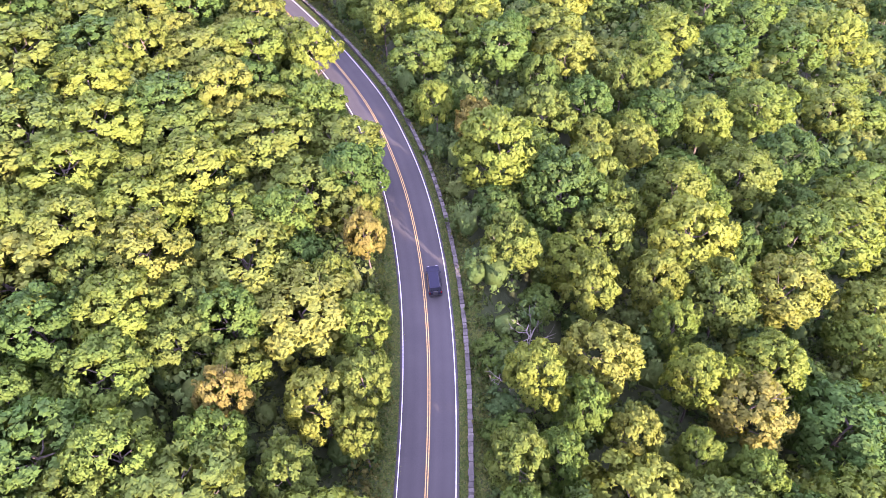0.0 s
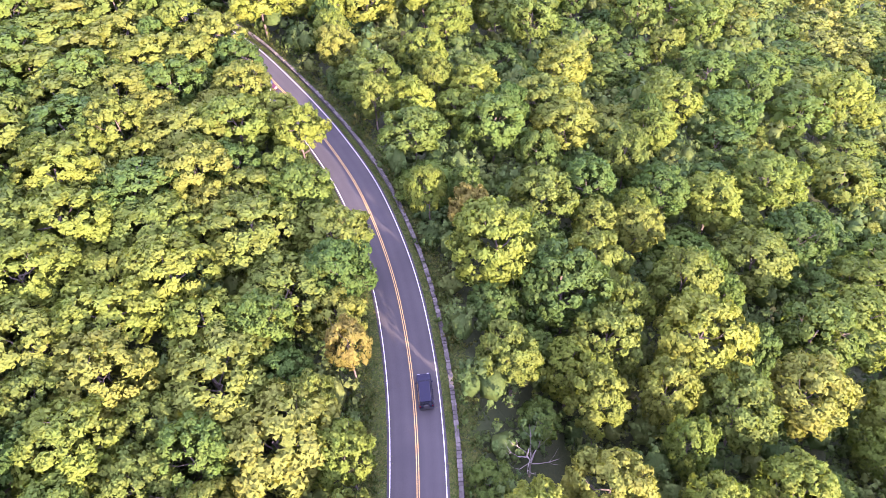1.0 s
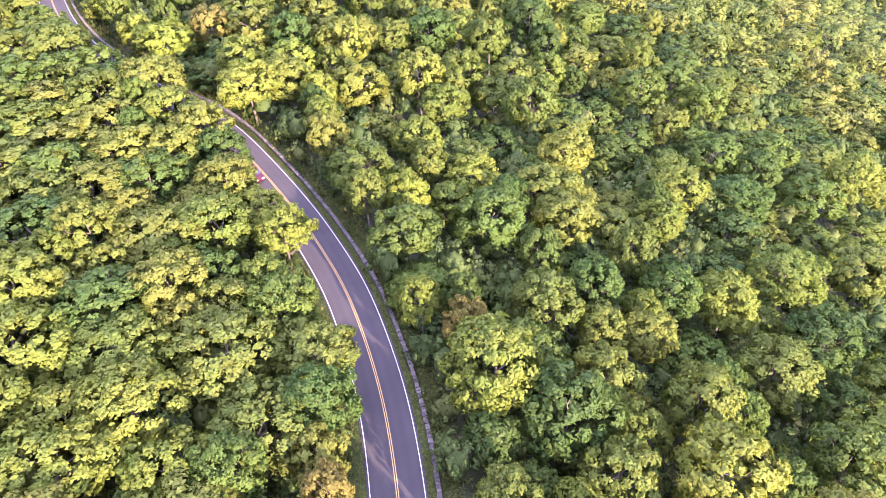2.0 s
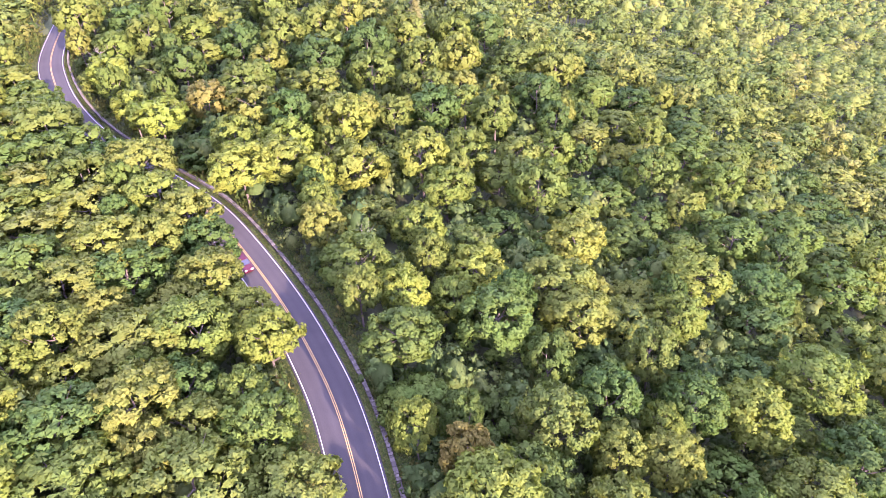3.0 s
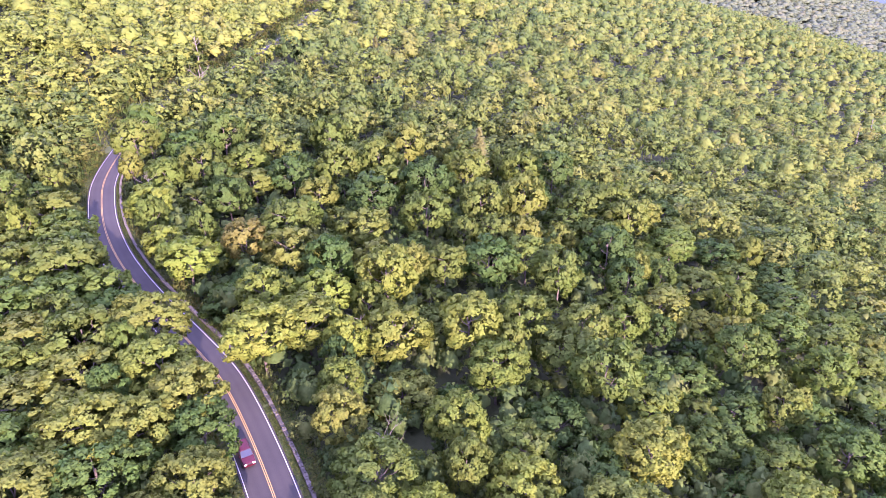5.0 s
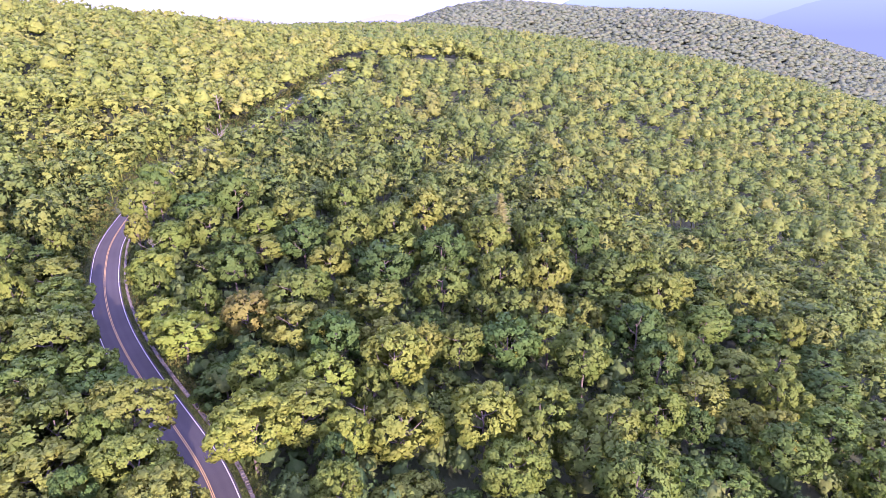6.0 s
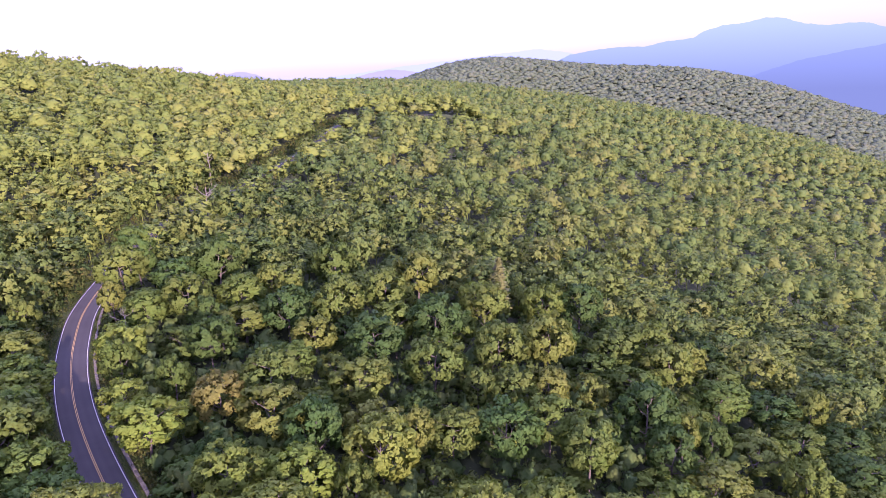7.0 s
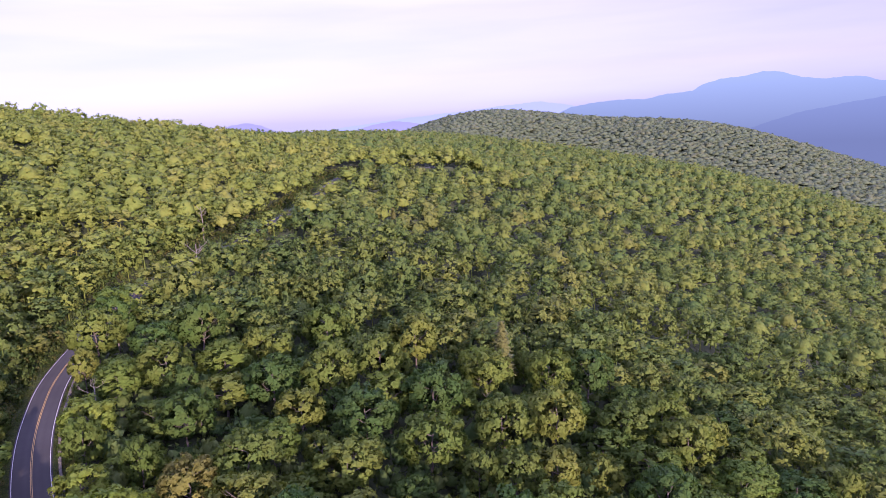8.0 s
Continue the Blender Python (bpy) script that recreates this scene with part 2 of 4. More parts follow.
def fast_mesh(name, verts, tris, mat, tint=None, normals=None):
    """A large triangle mesh from numpy arrays, with a tint and, for leaves, a soft normal for each vertex."""
    me = bpy.data.meshes.new(name)
    nt = len(tris)
    me.vertices.add(len(verts))
    me.vertices.foreach_set("co", np.ascontiguousarray(verts, dtype=np.float32).ravel())
    me.loops.add(nt * 3)
    me.loops.foreach_set("vertex_index", np.ascontiguousarray(tris, dtype=np.int32).ravel())
    me.polygons.add(nt)
    me.polygons.foreach_set("loop_start", np.arange(0, nt * 3, 3, dtype=np.int32))
    if tint is not None:
        a = me.attributes.new("tint", "FLOAT", "POINT")
        a.data.foreach_set("value", np.ascontiguousarray(tint, dtype=np.float32))
    me.update(calc_edges=True)
    me.polygons.foreach_set("use_smooth", np.ones(nt, dtype=bool))
    if normals is not None:
        a = me.attributes.new("custom_normal", "FLOAT_VECTOR", "POINT")
        a.data.foreach_set("vector", np.ascontiguousarray(normals, dtype=np.float32).ravel())
    me.materials.append(mat)
    return new(name, me)


# ------------------------------------------------------------------ the lie of the land
ROAD_LINE = [(-7.6, -60, 2.4), (-7.2, -20, 2.5), (-6.9, 10, 2.6), (-6.5, 29, 2.8), (-6.2, 40, 3.1), (-6.7, 52.6, 3.4), (-7.7, 62, 4.0),
             (-9.3, 71.6, 4.9), (-11.8, 81.4, 5.7), (-15.6, 92, 6.7), (-18.4, 98.5, 7.2), (-23.8, 108.3, 8.1), (-29.8, 118.3, 8.9),
             (-39, 130.5, 11.0), (-46, 139, 12.6), (-53.5, 146, 13.3), (-67.4, 158.6, 13.4), (-83, 173, 14.0), (-97, 188, 16.0),
             (-106.5, 201.6, 18.0), (-112, 211, 19.3), (-116.8, 220, 20.5), (-121.4, 235.5, 22.5)]
ROAD_AWAY = [(-124.5, 247, 23.9), (-127.3, 258, 25.1), (-129.5, 271, 26.8), (-129, 284, 28.3), (-126, 302, 30.0), (-122.5, 325, 32.0), (-121, 350, 34.2),
             (-119, 395, 38.3), (-121, 430, 42.0), (-124, 465, 45.2), (-116, 492, 46.0), (-95, 510, 45.0), (-66, 524, 44.0)]


def smooth_line(points, step=1.0):
    """A Catmull-Rom line through the points, resampled evenly."""
    p = np.array(points, float)
    p = np.vstack([2 * p[0] - p[1], p, 2 * p[-1] - p[-2]])
    out = []
    for i in range(1, len(p) - 2):
        for u in np.linspace(0, 1, 24, endpoint=False):
            a, b, c, d = p[i - 1:i + 3]
            out.append(0.5 * (2 * b + (c - a) * u + (2 * a - 5 * b + 4 * c - d) * u ** 2 + (3 * b - a - 3 * c + d) * u ** 3))
    out = np.array(out)
    k = np.ones(41) / 41
    pad = np.vstack([np.repeat(out[:1], 20, 0), out, np.repeat(out[-1:], 20, 0)])
    out = np.stack([np.convolve(pad[:, j], k, "valid") for j in range(3)], 1)
    s = np.concatenate([[0], np.cumsum(np.linalg.norm(np.diff(out, axis=0), axis=1))])
    t = np.arange(0, s[-1], step)
    return np.stack([np.interp(t, s, out[:, j]) for j in range(3)], 1)


ROAD = smooth_line(ROAD_LINE + ROAD_AWAY)
_d = np.gradient(ROAD[:, :2], axis=0)
ROAD_RIGHT = np.stack([_d[:, 1], -_d[:, 0]], 1) / np.linalg.norm(_d, axis=1)[:, None]

# heights of the hills on a coarse grid, blended smoothly: rows run from y = -160 to 1640, columns from x = -560 to 640
HILLS = np.array([
    [15, 20, 31, 36, -6, -59, -96, -114, -122],
    [58, 60, 35, 45, -10, -110, -114, -115, -127],
    [91, 105, 25, 2, 33, -80, -100, -115, -142],
    [92, 127, 92, 32, -15, -79, -99, -127, -167],
    [55, 65, 64, 62, 7, -63, -86, -127, -188],
    [43, 41, 50, 58, 40, 21, -27, -116, -193],
    [45, 60, 75, 49, 9, -7, -77, -134, -159],
    [22, 35, 26, -32, -81, -76, -83, -83, -96],
    [-23, 4, 28, 19, -5, 38, 38, -20, -83],
    [-65, 8, 87, 111, 69, 79, 56, -32, -122],
    [-96, 6, 83, 82, 30, -4, -55, -123, -185]], float)
HILL_X, HILL_Y, HILL_SPREAD = np.linspace(-560, 640, 9), np.linspace(-160, 1640, 11), 120.0


def hills(x, y):
    ex = np.exp(-(np.asarray(x)[:, None] - HILL_X) ** 2 / (2 * HILL_SPREAD ** 2)) + 1e-12
    ey = np.exp(-(np.asarray(y)[:, None] - HILL_Y) ** 2 / (2 * HILL_SPREAD ** 2)) + 1e-12
    ex, ey = ex / ex.sum(1, keepdims=True), ey / ey.sum(1, keepdims=True)
    return np.einsum("nj,ji,ni->n", ey, HILLS, ex)


def road_at(x, y):
    """Signed distance from the road's middle (right of it is positive), the road's height there and the index along it."""
    x, y = np.asarray(x, float), np.asarray(y, float)
    out_d, out_z, out_i = np.full(len(x), 1e3), np.zeros(len(x)), np.zeros(len(x), int)
    for a in range(0, len(x), 4000):
        dx = x[a:a + 4000, None] - ROAD[None, :, 0]
        dy = y[a:a + 4000, None] - ROAD[None, :, 1]
        q = dx * dx + dy * dy
        i = q.argmin(1)
        r = np.arange(len(i))
        side = dx[r, i] * ROAD_RIGHT[i, 0] + dy[r, i] * ROAD_RIGHT[i, 1]
        out_d[a:a + 4000] = np.sqrt(q[r, i]) * np.where(side < 0, -1, 1)
        out_z[a:a + 4000], out_i[a:a + 4000] = ROAD[i, 2], i
    return out_d, out_z, out_i


def ground_height(x, y):
    x, y = np.asarray(x, float), np.asarray(y, float)
    d, zr, _ = road_at(x, y)
    g = hills(x, y)
    wide = 26.0 * np.clip((y - 225) / 40, 0, 1)          # the bank is longer up the far road
    u = np.where(d > 0, (d - 5.0) / 15.0, (-d - 4.6) / (17.0 + wide))
    u = np.clip(u, 0, 1)
    u = u * u * (3 - 2 * u)
    z = (zr - 0.14) * (1 - u) + g * u
    rough = np.sin(x * 0.31 + 1.3 * np.sin(y * 0.17)) * np.cos(y * 0.27 + np.sin(x * 0.13)) * 0.5
    far = np.clip((np.hypot(x, y - 200) - 1650) / 900, 0, 1)
    return (z + rough * u) * (1 - far) - 260.0 * far


def graded(spans):
    out = [spans[0][0]]
    for a, b, step in spans:
        n = max(1, round((b - a) / step))
        out += list(np.linspace(a, b, n + 1)[1:])
    return np.array(out)
# ------------------------------------------------------------------ ground, road, lines
gx = graded([(-4600, -1600, 500), (-1600, -600, 100), (-600, -150, 15), (-150, 60, 2.5), (60, 240, 9), (240, 700, 23), (700, 1600, 90), (1600, 4600, 500)])
gy = graded([(-4600, -1600, 500), (-1600, -200, 140), (-200, 0, 10), (0, 260, 2.5), (260, 520, 5), (520, 1500, 20), (1500, 2200, 70), (2200, 4600, 400)])
mx, my = np.meshgrid(gx, gy)
gz = ground_height(mx.ravel(), my.ravel())
gv = np.stack([mx.ravel(), my.ravel(), gz], 1)
nx, ny = len(gx), len(gy)
idx = np.arange(nx * ny).reshape(ny, nx)
q = np.stack([idx[:-1, :-1], idx[:-1, 1:], idx[1:, 1:], idx[1:, :-1]], -1).reshape(-1, 4)
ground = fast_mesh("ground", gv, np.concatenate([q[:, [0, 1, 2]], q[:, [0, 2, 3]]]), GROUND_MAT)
tagged(ground, "sloping forest floor of brown leaf litter with grassy road verges", "ground", kind="structure")
gd, _, _ = road_at(gv[:, 0], gv[:, 1])
verge = ground.data.attributes.new("verge", "FLOAT", "POINT")
verge.data.foreach_set("value", np.clip(1.6 - np.abs(np.abs(gd) - 3.5) / 2.4, 0, 1).astype(np.float32))
ground.data.polygons.foreach_set("use_smooth", [True] * len(ground.data.polygons))


def strip(name, offsets, lift, mat, first=0, last=None, step=2, depth=0.0):
    """A ribbon that follows the road, between side offsets in metres."""
    rows = range(first, last or len(ROAD), step)
    verts, faces, lane = [], [], []
    k = len(offsets)
    for i in rows:
        for j, o in enumerate(offsets):
            c = ROAD[i]
            crown = 0.03 * (1 - min(1, abs(o) / 3.4))
            z = c[2] + lift + crown - (depth if depth and j in (0, k - 1) else 0.0)
            verts.append((c[0] + ROAD_RIGHT[i][0] * o, c[1] + ROAD_RIGHT[i][1] * o, z))
            lane.append(min(1, max(0, (abs(o) - 0.2) / 3.0)))
    n = len(verts) // k
    for r in range(n - 1):
        for j in range(k - 1):
            a = r * k + j
            faces.append((a, a + 1, a + k + 1, a + k))
    ob = mesh_object(name, verts, faces, mat, smooth=not depth)
    at = ob.data.attributes.new("lane", "FLOAT", "POINT")
    at.data.foreach_set("value", lane)
    return ob


road = strip("road", [-3.5, -3.46, -3.0, -2.4, -1.75, -1.0, -0.3, 0.3, 1.0, 1.75, 2.4, 3.0, 3.46, 3.5], 0.0, ASPHALT, depth=0.22)
tagged(road, "two-lane worn grey asphalt road winding through forest", "road", kind="structure")
for side, label in ((-1, "solid white edge line"), (1, "solid white edge line")):
    tagged(strip("road_edge_line", [side * 3.13 - 0.055, side * 3.13 + 0.055], 0.012, WHITE_LINE), label, "road marking", kind="structure")
for side in (-1, 1):
    tagged(strip("road_centre_line", [side * 0.12 - 0.05, side * 0.12 + 0.05], 0.012, YELLOW_LINE), "double yellow centre line", "road marking", kind="structure")

# ------------------------------------------------------------------ far mountains
EYE_END = (2.8, 89.5, 77.0)


def backdrop_ridge(name, skyline, dist, base, mat, label):
    """A far mountain ridge: skyline as (azimuth, elevation) in degrees, with a slope that falls towards the viewer."""
    az = np.arange(skyline[0][0], skyline[-1][0] + 0.01, 0.15)
    el = np.interp(az, [s[0] for s in skyline], [s[1] for s in skyline])
    el = el - 0.12 + 0.03 * np.sin(az * 5.3) * np.sin(az * 2.9 + 1) + 0.008 * np.sin(az * 19.0)
    verts, faces = [], []
    for a, e in zip(az, el):
        sx, sy = math.sin(radians(a)), math.cos(radians(a))
        top = EYE_END[2] + dist * math.tan(radians(e))
        for f, z in ((1.0, top), (0.93, 0.45 * top + 0.55 * base), (0.84, base), (1.06, base)):
            verts.append((EYE_END[0] + dist * f * sx, EYE_END[1] + dist * f * sy, z))
    for i in range(len(az) - 1):
        b = i * 4
        faces += [(b + 1, b, b + 4, b + 5), (b + 2, b + 1, b + 5, b + 6), (b, b + 3, b + 7, b + 4)]
    return tagged(mesh_object(name, verts, faces, mat, smooth=True), label, "mountain", kind="structure")


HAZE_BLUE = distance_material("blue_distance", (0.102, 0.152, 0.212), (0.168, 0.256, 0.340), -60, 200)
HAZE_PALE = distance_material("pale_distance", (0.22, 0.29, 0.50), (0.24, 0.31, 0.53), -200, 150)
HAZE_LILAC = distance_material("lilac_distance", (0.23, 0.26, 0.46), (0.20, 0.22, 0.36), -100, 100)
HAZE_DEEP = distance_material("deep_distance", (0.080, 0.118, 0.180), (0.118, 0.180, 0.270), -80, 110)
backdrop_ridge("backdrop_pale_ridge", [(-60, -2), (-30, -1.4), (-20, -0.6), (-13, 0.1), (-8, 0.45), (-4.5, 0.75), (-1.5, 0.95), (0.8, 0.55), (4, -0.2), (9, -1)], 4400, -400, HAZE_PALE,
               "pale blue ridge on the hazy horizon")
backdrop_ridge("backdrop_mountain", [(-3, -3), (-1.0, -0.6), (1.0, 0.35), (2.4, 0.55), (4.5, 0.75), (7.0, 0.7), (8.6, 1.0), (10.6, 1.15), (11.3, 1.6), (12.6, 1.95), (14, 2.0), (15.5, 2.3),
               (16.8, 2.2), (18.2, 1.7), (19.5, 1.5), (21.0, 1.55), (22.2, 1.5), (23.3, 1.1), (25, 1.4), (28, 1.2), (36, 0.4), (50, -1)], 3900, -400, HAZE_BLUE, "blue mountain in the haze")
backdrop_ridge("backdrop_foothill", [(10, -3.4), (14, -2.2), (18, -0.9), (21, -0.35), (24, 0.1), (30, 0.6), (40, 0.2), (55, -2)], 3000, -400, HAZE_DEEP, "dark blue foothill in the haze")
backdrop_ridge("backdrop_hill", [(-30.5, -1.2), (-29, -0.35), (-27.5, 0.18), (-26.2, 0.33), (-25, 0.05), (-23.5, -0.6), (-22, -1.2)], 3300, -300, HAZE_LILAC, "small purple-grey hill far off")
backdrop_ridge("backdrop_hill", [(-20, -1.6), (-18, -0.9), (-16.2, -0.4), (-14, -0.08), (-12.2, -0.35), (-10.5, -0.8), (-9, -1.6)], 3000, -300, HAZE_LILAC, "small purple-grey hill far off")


# ------------------------------------------------------------------ trees
def ball(level, cut=-2.0):
    """Vertices and triangles of a ball of triangles, without the faces that lie below cut."""
    bm = bmesh.new()
    bmesh.ops.create_icosphere(bm, subdivisions=level, radius=1.0)
    bmesh.ops.delete(bm, geom=[f for f in bm.faces if f.calc_center_median().z < cut], context="FACES")
    bm.verts.index_update()
    v, t = np.array([v.co[:] for v in bm.verts]), np.array([[v.index for v in f.verts] for f in bm.faces])
    bm.free()
    return v, t


def octa_dome(level):
    """The upper part of an eight-sided ball, each face split once for a level of 2."""
    v = [(0, 0, 1.0), (1, 0, 0), (0, 1, 0), (-1, 0, 0), (0, -1, 0), (0, 0, -0.5)]
    t = [(0, 1, 2), (0, 2, 3), (0, 3, 4), (0, 4, 1), (2, 1, 5), (3, 2, 5), (4, 3, 5), (1, 4, 5)]
    if level == 2:
        mids, out = {}, []
        def half(a, b):
            key = (min(a, b), max(a, b))
            if key not in mids:
                p = np.add(v[a], v[b])
                v.append(tuple(p / np.linalg.norm(p)))
                mids[key] = len(v) - 1
            return mids[key]
        for a, b, c in t[:4]:
            ab, bc, ca = half(a, b), half(b, c), half(c, a)
            out += [(a, ab, ca), (ab, b, bc), (ca, bc, c), (ab, bc, ca)]
        t = out + t[4:]
    return np.array(v, float), np.array(t)


def unit(a):
    return a / (np.linalg.norm(a, axis=-1, keepdims=True) + 1e-9)


def leaf_sprays(rng, p, n, card):
    """Pointed sprays of leaves at the points p, each facing about along its n and turned at random; three corners each."""
    f = unit(n + rng.normal(size=p.shape) * 0.46)
    t = unit(np.cross(f, rng.normal(size=p.shape)))
    b = np.cross(f, t)
    s = (card * rng.uniform(0.6, 1.4, len(p)))[:, None]
    w = s * rng.uniform(0.4, 0.65, len(p))[:, None]
    return np.stack([p + t * s * 0.62, p - t * s * 0.4 + b * w, p - t * s * 0.4 - b * w], 1).reshape(-1, 3)


def crown_mesh(seed, radius, up, down, boughs, lobes, lobe, cards, card, blob=0.68, hull=0.0, low=0.45, reach=(0.58, 0.74), soft=0.5, loose=0.2):
    """A crown round the origin: boughs on a rough dome, leafy lobes on each bough, sprays of leaves on each lobe.
    Returns vertices, triangles and the soft normals of the leaf mass."""
    rng = np.random.default_rng(seed)
    size = np.array([radius, radius, up])
    ga = math.pi * (3 - math.sqrt(5))
    lean = rng.uniform(-0.14, 0.14, 2)
    bulge = [(rng.uniform(0, 2 * math.pi), rng.uniform(0.05, 0.15), n) for n in (1, 2, 3)]
    C, D, R = [], [], []
    for i in range(boughs):
        z = 1 - (i + 0.5) / boughs * (1 + low)
        a = i * ga + rng.uniform(-0.35, 0.35)
        r = math.sqrt(max(0.0, 1 - z * z))
        d = np.array([math.cos(a) * r, math.sin(a) * r, z])
        k = rng.uniform(*reach)
        b = d * k * size
        b[:2] *= 1 + sum(w * math.sin(n * a + p) for p, w, n in bulge)
        b[2] *= 1.0 if z > 0 else down / up
        b[:2] += lean * b[2]
        wide = radius * rng.uniform(0.24, 0.34) if lobes > 1 else 0.0
        for _ in range(lobes):
            n = unit(d * 0.75 + rng.normal(size=3) * 0.62 + np.array([0, 0, 0.25]))
            C.append(b + n * wide * rng.uniform(0.7, 1.05) * np.array([1, 1, 0.9]))
            D.append(n)
            R.append(lobe * rng.uniform(0.72, 1.35))
    C, D, R = np.array(C), np.array(D), np.array(R)
    v, t = octa_dome(1)
    x = unit(np.cross(D, rng.normal(size=D.shape)))
    y = np.cross(D, x)
    local = v[None] * (blob * R[:, None] * rng.uniform(0.78, 1.15, (len(R), len(v))))[:, :, None]
    lv = C[:, None] + (local[..., :1] * x[:, None] + local[..., 1:2] * y[:, None] + local[..., 2:] * D[:, None]) * np.array([1, 1, 0.88])
    ln = unit(lv - C[:, None])
    V, N = [lv.reshape(-1, 3)], [ln.reshape(-1, 3)]
    T, base = [(t[None] + (np.arange(len(R)) * len(v))[:, None, None]).reshape(-1, 3)], len(R) * len(v)
    if hull:
        v, t = ball(1, -0.5) if lobes > 1 else octa_dome(2)
        core = v * size * hull * rng.uniform(0.86, 1.08, (len(v), 1))
        core[:, 2] = np.where(core[:, 2] < 0, core[:, 2] * down / up, core[:, 2])
        V.append(core)
        N.append(v)
        T.append(t + base)
        base += len(v)
    if cards:
        j = rng.choice(len(R), cards, p=R ** 2 / (R ** 2).sum())
        n = unit(rng.normal(size=(cards, 3)) * 0.8 + D[j])
        p = C[j] + n * (R[j] * rng.uniform(0.78, 1.22, cards))[:, None] * np.array([1, 1, 0.88])
        V.append(leaf_sprays(rng, p, n, card))
        N.append(np.repeat(unit(n + rng.normal(size=n.shape) * loose), 3, axis=0))
        T.append(np.arange(cards * 3).reshape(-1, 3) + base)
    V, T, N = np.vstack(V), np.vstack(T), np.vstack(N)
    return V, T, unit(N * (1 - soft) + unit(V / size) * soft)


def branch(bm, points, r0, r1, sides=6):
    """A tapering branch along a bent line."""
    rings = []
    n = len(points)
    for i, p in enumerate(points):
        p = Vector(p)
        ahead = (Vector(points[min(i + 1, n - 1)]) - Vector(points[max(i - 1, 0)])).normalized()
        x = ahead.orthogonal().normalized()
        y = ahead.cross(x)
        r = r0 + (r1 - r0) * i / (n - 1)
        rings.append([bm.verts.new(p + (x * math.cos(a) + y * math.sin(a)) * r) for a in (2 * math.pi * k / sides for k in range(sides))])
    for a, b in zip(rings, rings[1:]):
        for k in range(sides):
            bm.faces.new((a[k], a[(k + 1) % sides], b[(k + 1) % sides], b[k]))
    bm.faces.new(rings[-1])
    bm.faces.new(rings[0][::-1])


def limbs(seed, height, spread, count, r0=0.2, twigs=1, top=0.9):
    """Trunk and forking limbs in one mesh, for a live or a dead tree."""
    rng = random.Random(seed)
    bm = bmesh.new()
    trunk = [(0, 0, -0.6)]
    for i in range(1, 6):
        trunk.append((rng.uniform(-0.25, 0.25) * i / 3, rng.uniform(-0.25, 0.25) * i / 3, height * top * i / 5))
    branch(bm, trunk, r0, r0 * 0.35, 7)
    for i in range(count):
        k = rng.uniform(0.4, 0.98)
        j = min(4, int(k * 5))
        start = Vector(trunk[j]).lerp(Vector(trunk[j + 1]), k * 5 - j)
        a = i * 2.4 + rng.uniform(-0.5, 0.5)
        reach = spread * rng.uniform(0.55, 1.0)
        line = [start]
        for u in (0.35, 0.7, 1.0):
            line.append(start + Vector((math.cos(a) * reach * u, math.sin(a) * reach * u, reach * (0.35 * u + 0.45 * u * u))) + Vector([rng.uniform(-0.2, 0.2) for _ in range(3)]))
        branch(bm, line, r0 * 0.42, r0 * 0.12, 5)
        for _ in range(twigs):
            b = a + rng.choice((-1, 1)) * rng.uniform(0.5, 1.0)
            s = line[2]
            branch(bm, [s, s + Vector((math.cos(b), math.sin(b), 0.6)) * reach * 0.25, s + Vector((math.cos(b), math.sin(b), 1.1)) * reach * rng.uniform(0.4, 0.55)], r0 * 0.2, r0 * 0.06, 4)
    return bm


def make_tree(name, label, leaves, seed, radius, up, down, mid, near, trunk_r=0.2):
    """One tree of the near woods: an Empty at its foot, its trunk and its crown. It stands at the origin until it is copied."""
    root = new(name)
    root.empty_display_size = 1.0
    part("trunk", limbs(seed, mid + up * 0.5, radius * 0.8, 6, trunk_r), BARK, root)
    if near:
        v, t, n = crown_mesh(seed, radius, up, down, 30, 5, 0.58, 5600, 0.31, low=0.72, loose=0.38)
    else:
        v, t, n = crown_mesh(seed, radius, up, down, 27, 4, 0.64, 2600, 0.40, low=0.8, soft=0.68)
    crown = fast_mesh("crown", v + np.array([0, 0, mid]), t, leaves, normals=n)
    crown.parent = root
    return tagged(root, label, "tree")


# plan of the near woods
rng = np.random.default_rng(11)
placed = {}
CELL = 6.0


def free(x, y, r, room=0.8):
    """Whether a crown of radius r has room at x, y."""
    ci, cj = int(x // CELL), int(y // CELL)
    for i in range(ci - 2, ci + 3):
        for j in range(cj - 2, cj + 3):
            for (a, b, s) in placed.get((i, j), ()):
                if (a - x) ** 2 + (b - y) ** 2 < (room * (r + s)) ** 2:
                    return False
    return True


def take(x, y, r):
    placed.setdefault((int(x // CELL), int(y // CELL)), []).append((x, y, r))


def scatter(xs, ys, lo, hi, room=0.0, clear_left=4.4, clear_right=5.4):
    """Trees at the candidates that have room and stand off the road: rows of x, y, crown radius."""
    d, _, _ = road_at(xs, ys)
    rs = np.sort(lo + (hi - lo) * rng.random(len(xs)) ** 1.6)[::-1]
    out = []
    for x, y, r, dist in zip(xs, ys, rs, d):
        if y > 250 and -5.8 - 0.4 * r < dist < 6.0 + 0.5 * r:
            continue
        if y <= 250 and -clear_left - 0.4 * r < dist < clear_right + 0.75 * r:
            continue
        if free(x, y, r, room * (0.86 if dist < 0 else 1.0) or (0.66 if dist < 0 and y < 150 or y < 30 else 0.76)):
            take(x, y, r)
            out.append((x, y, r))
    return np.array(out)


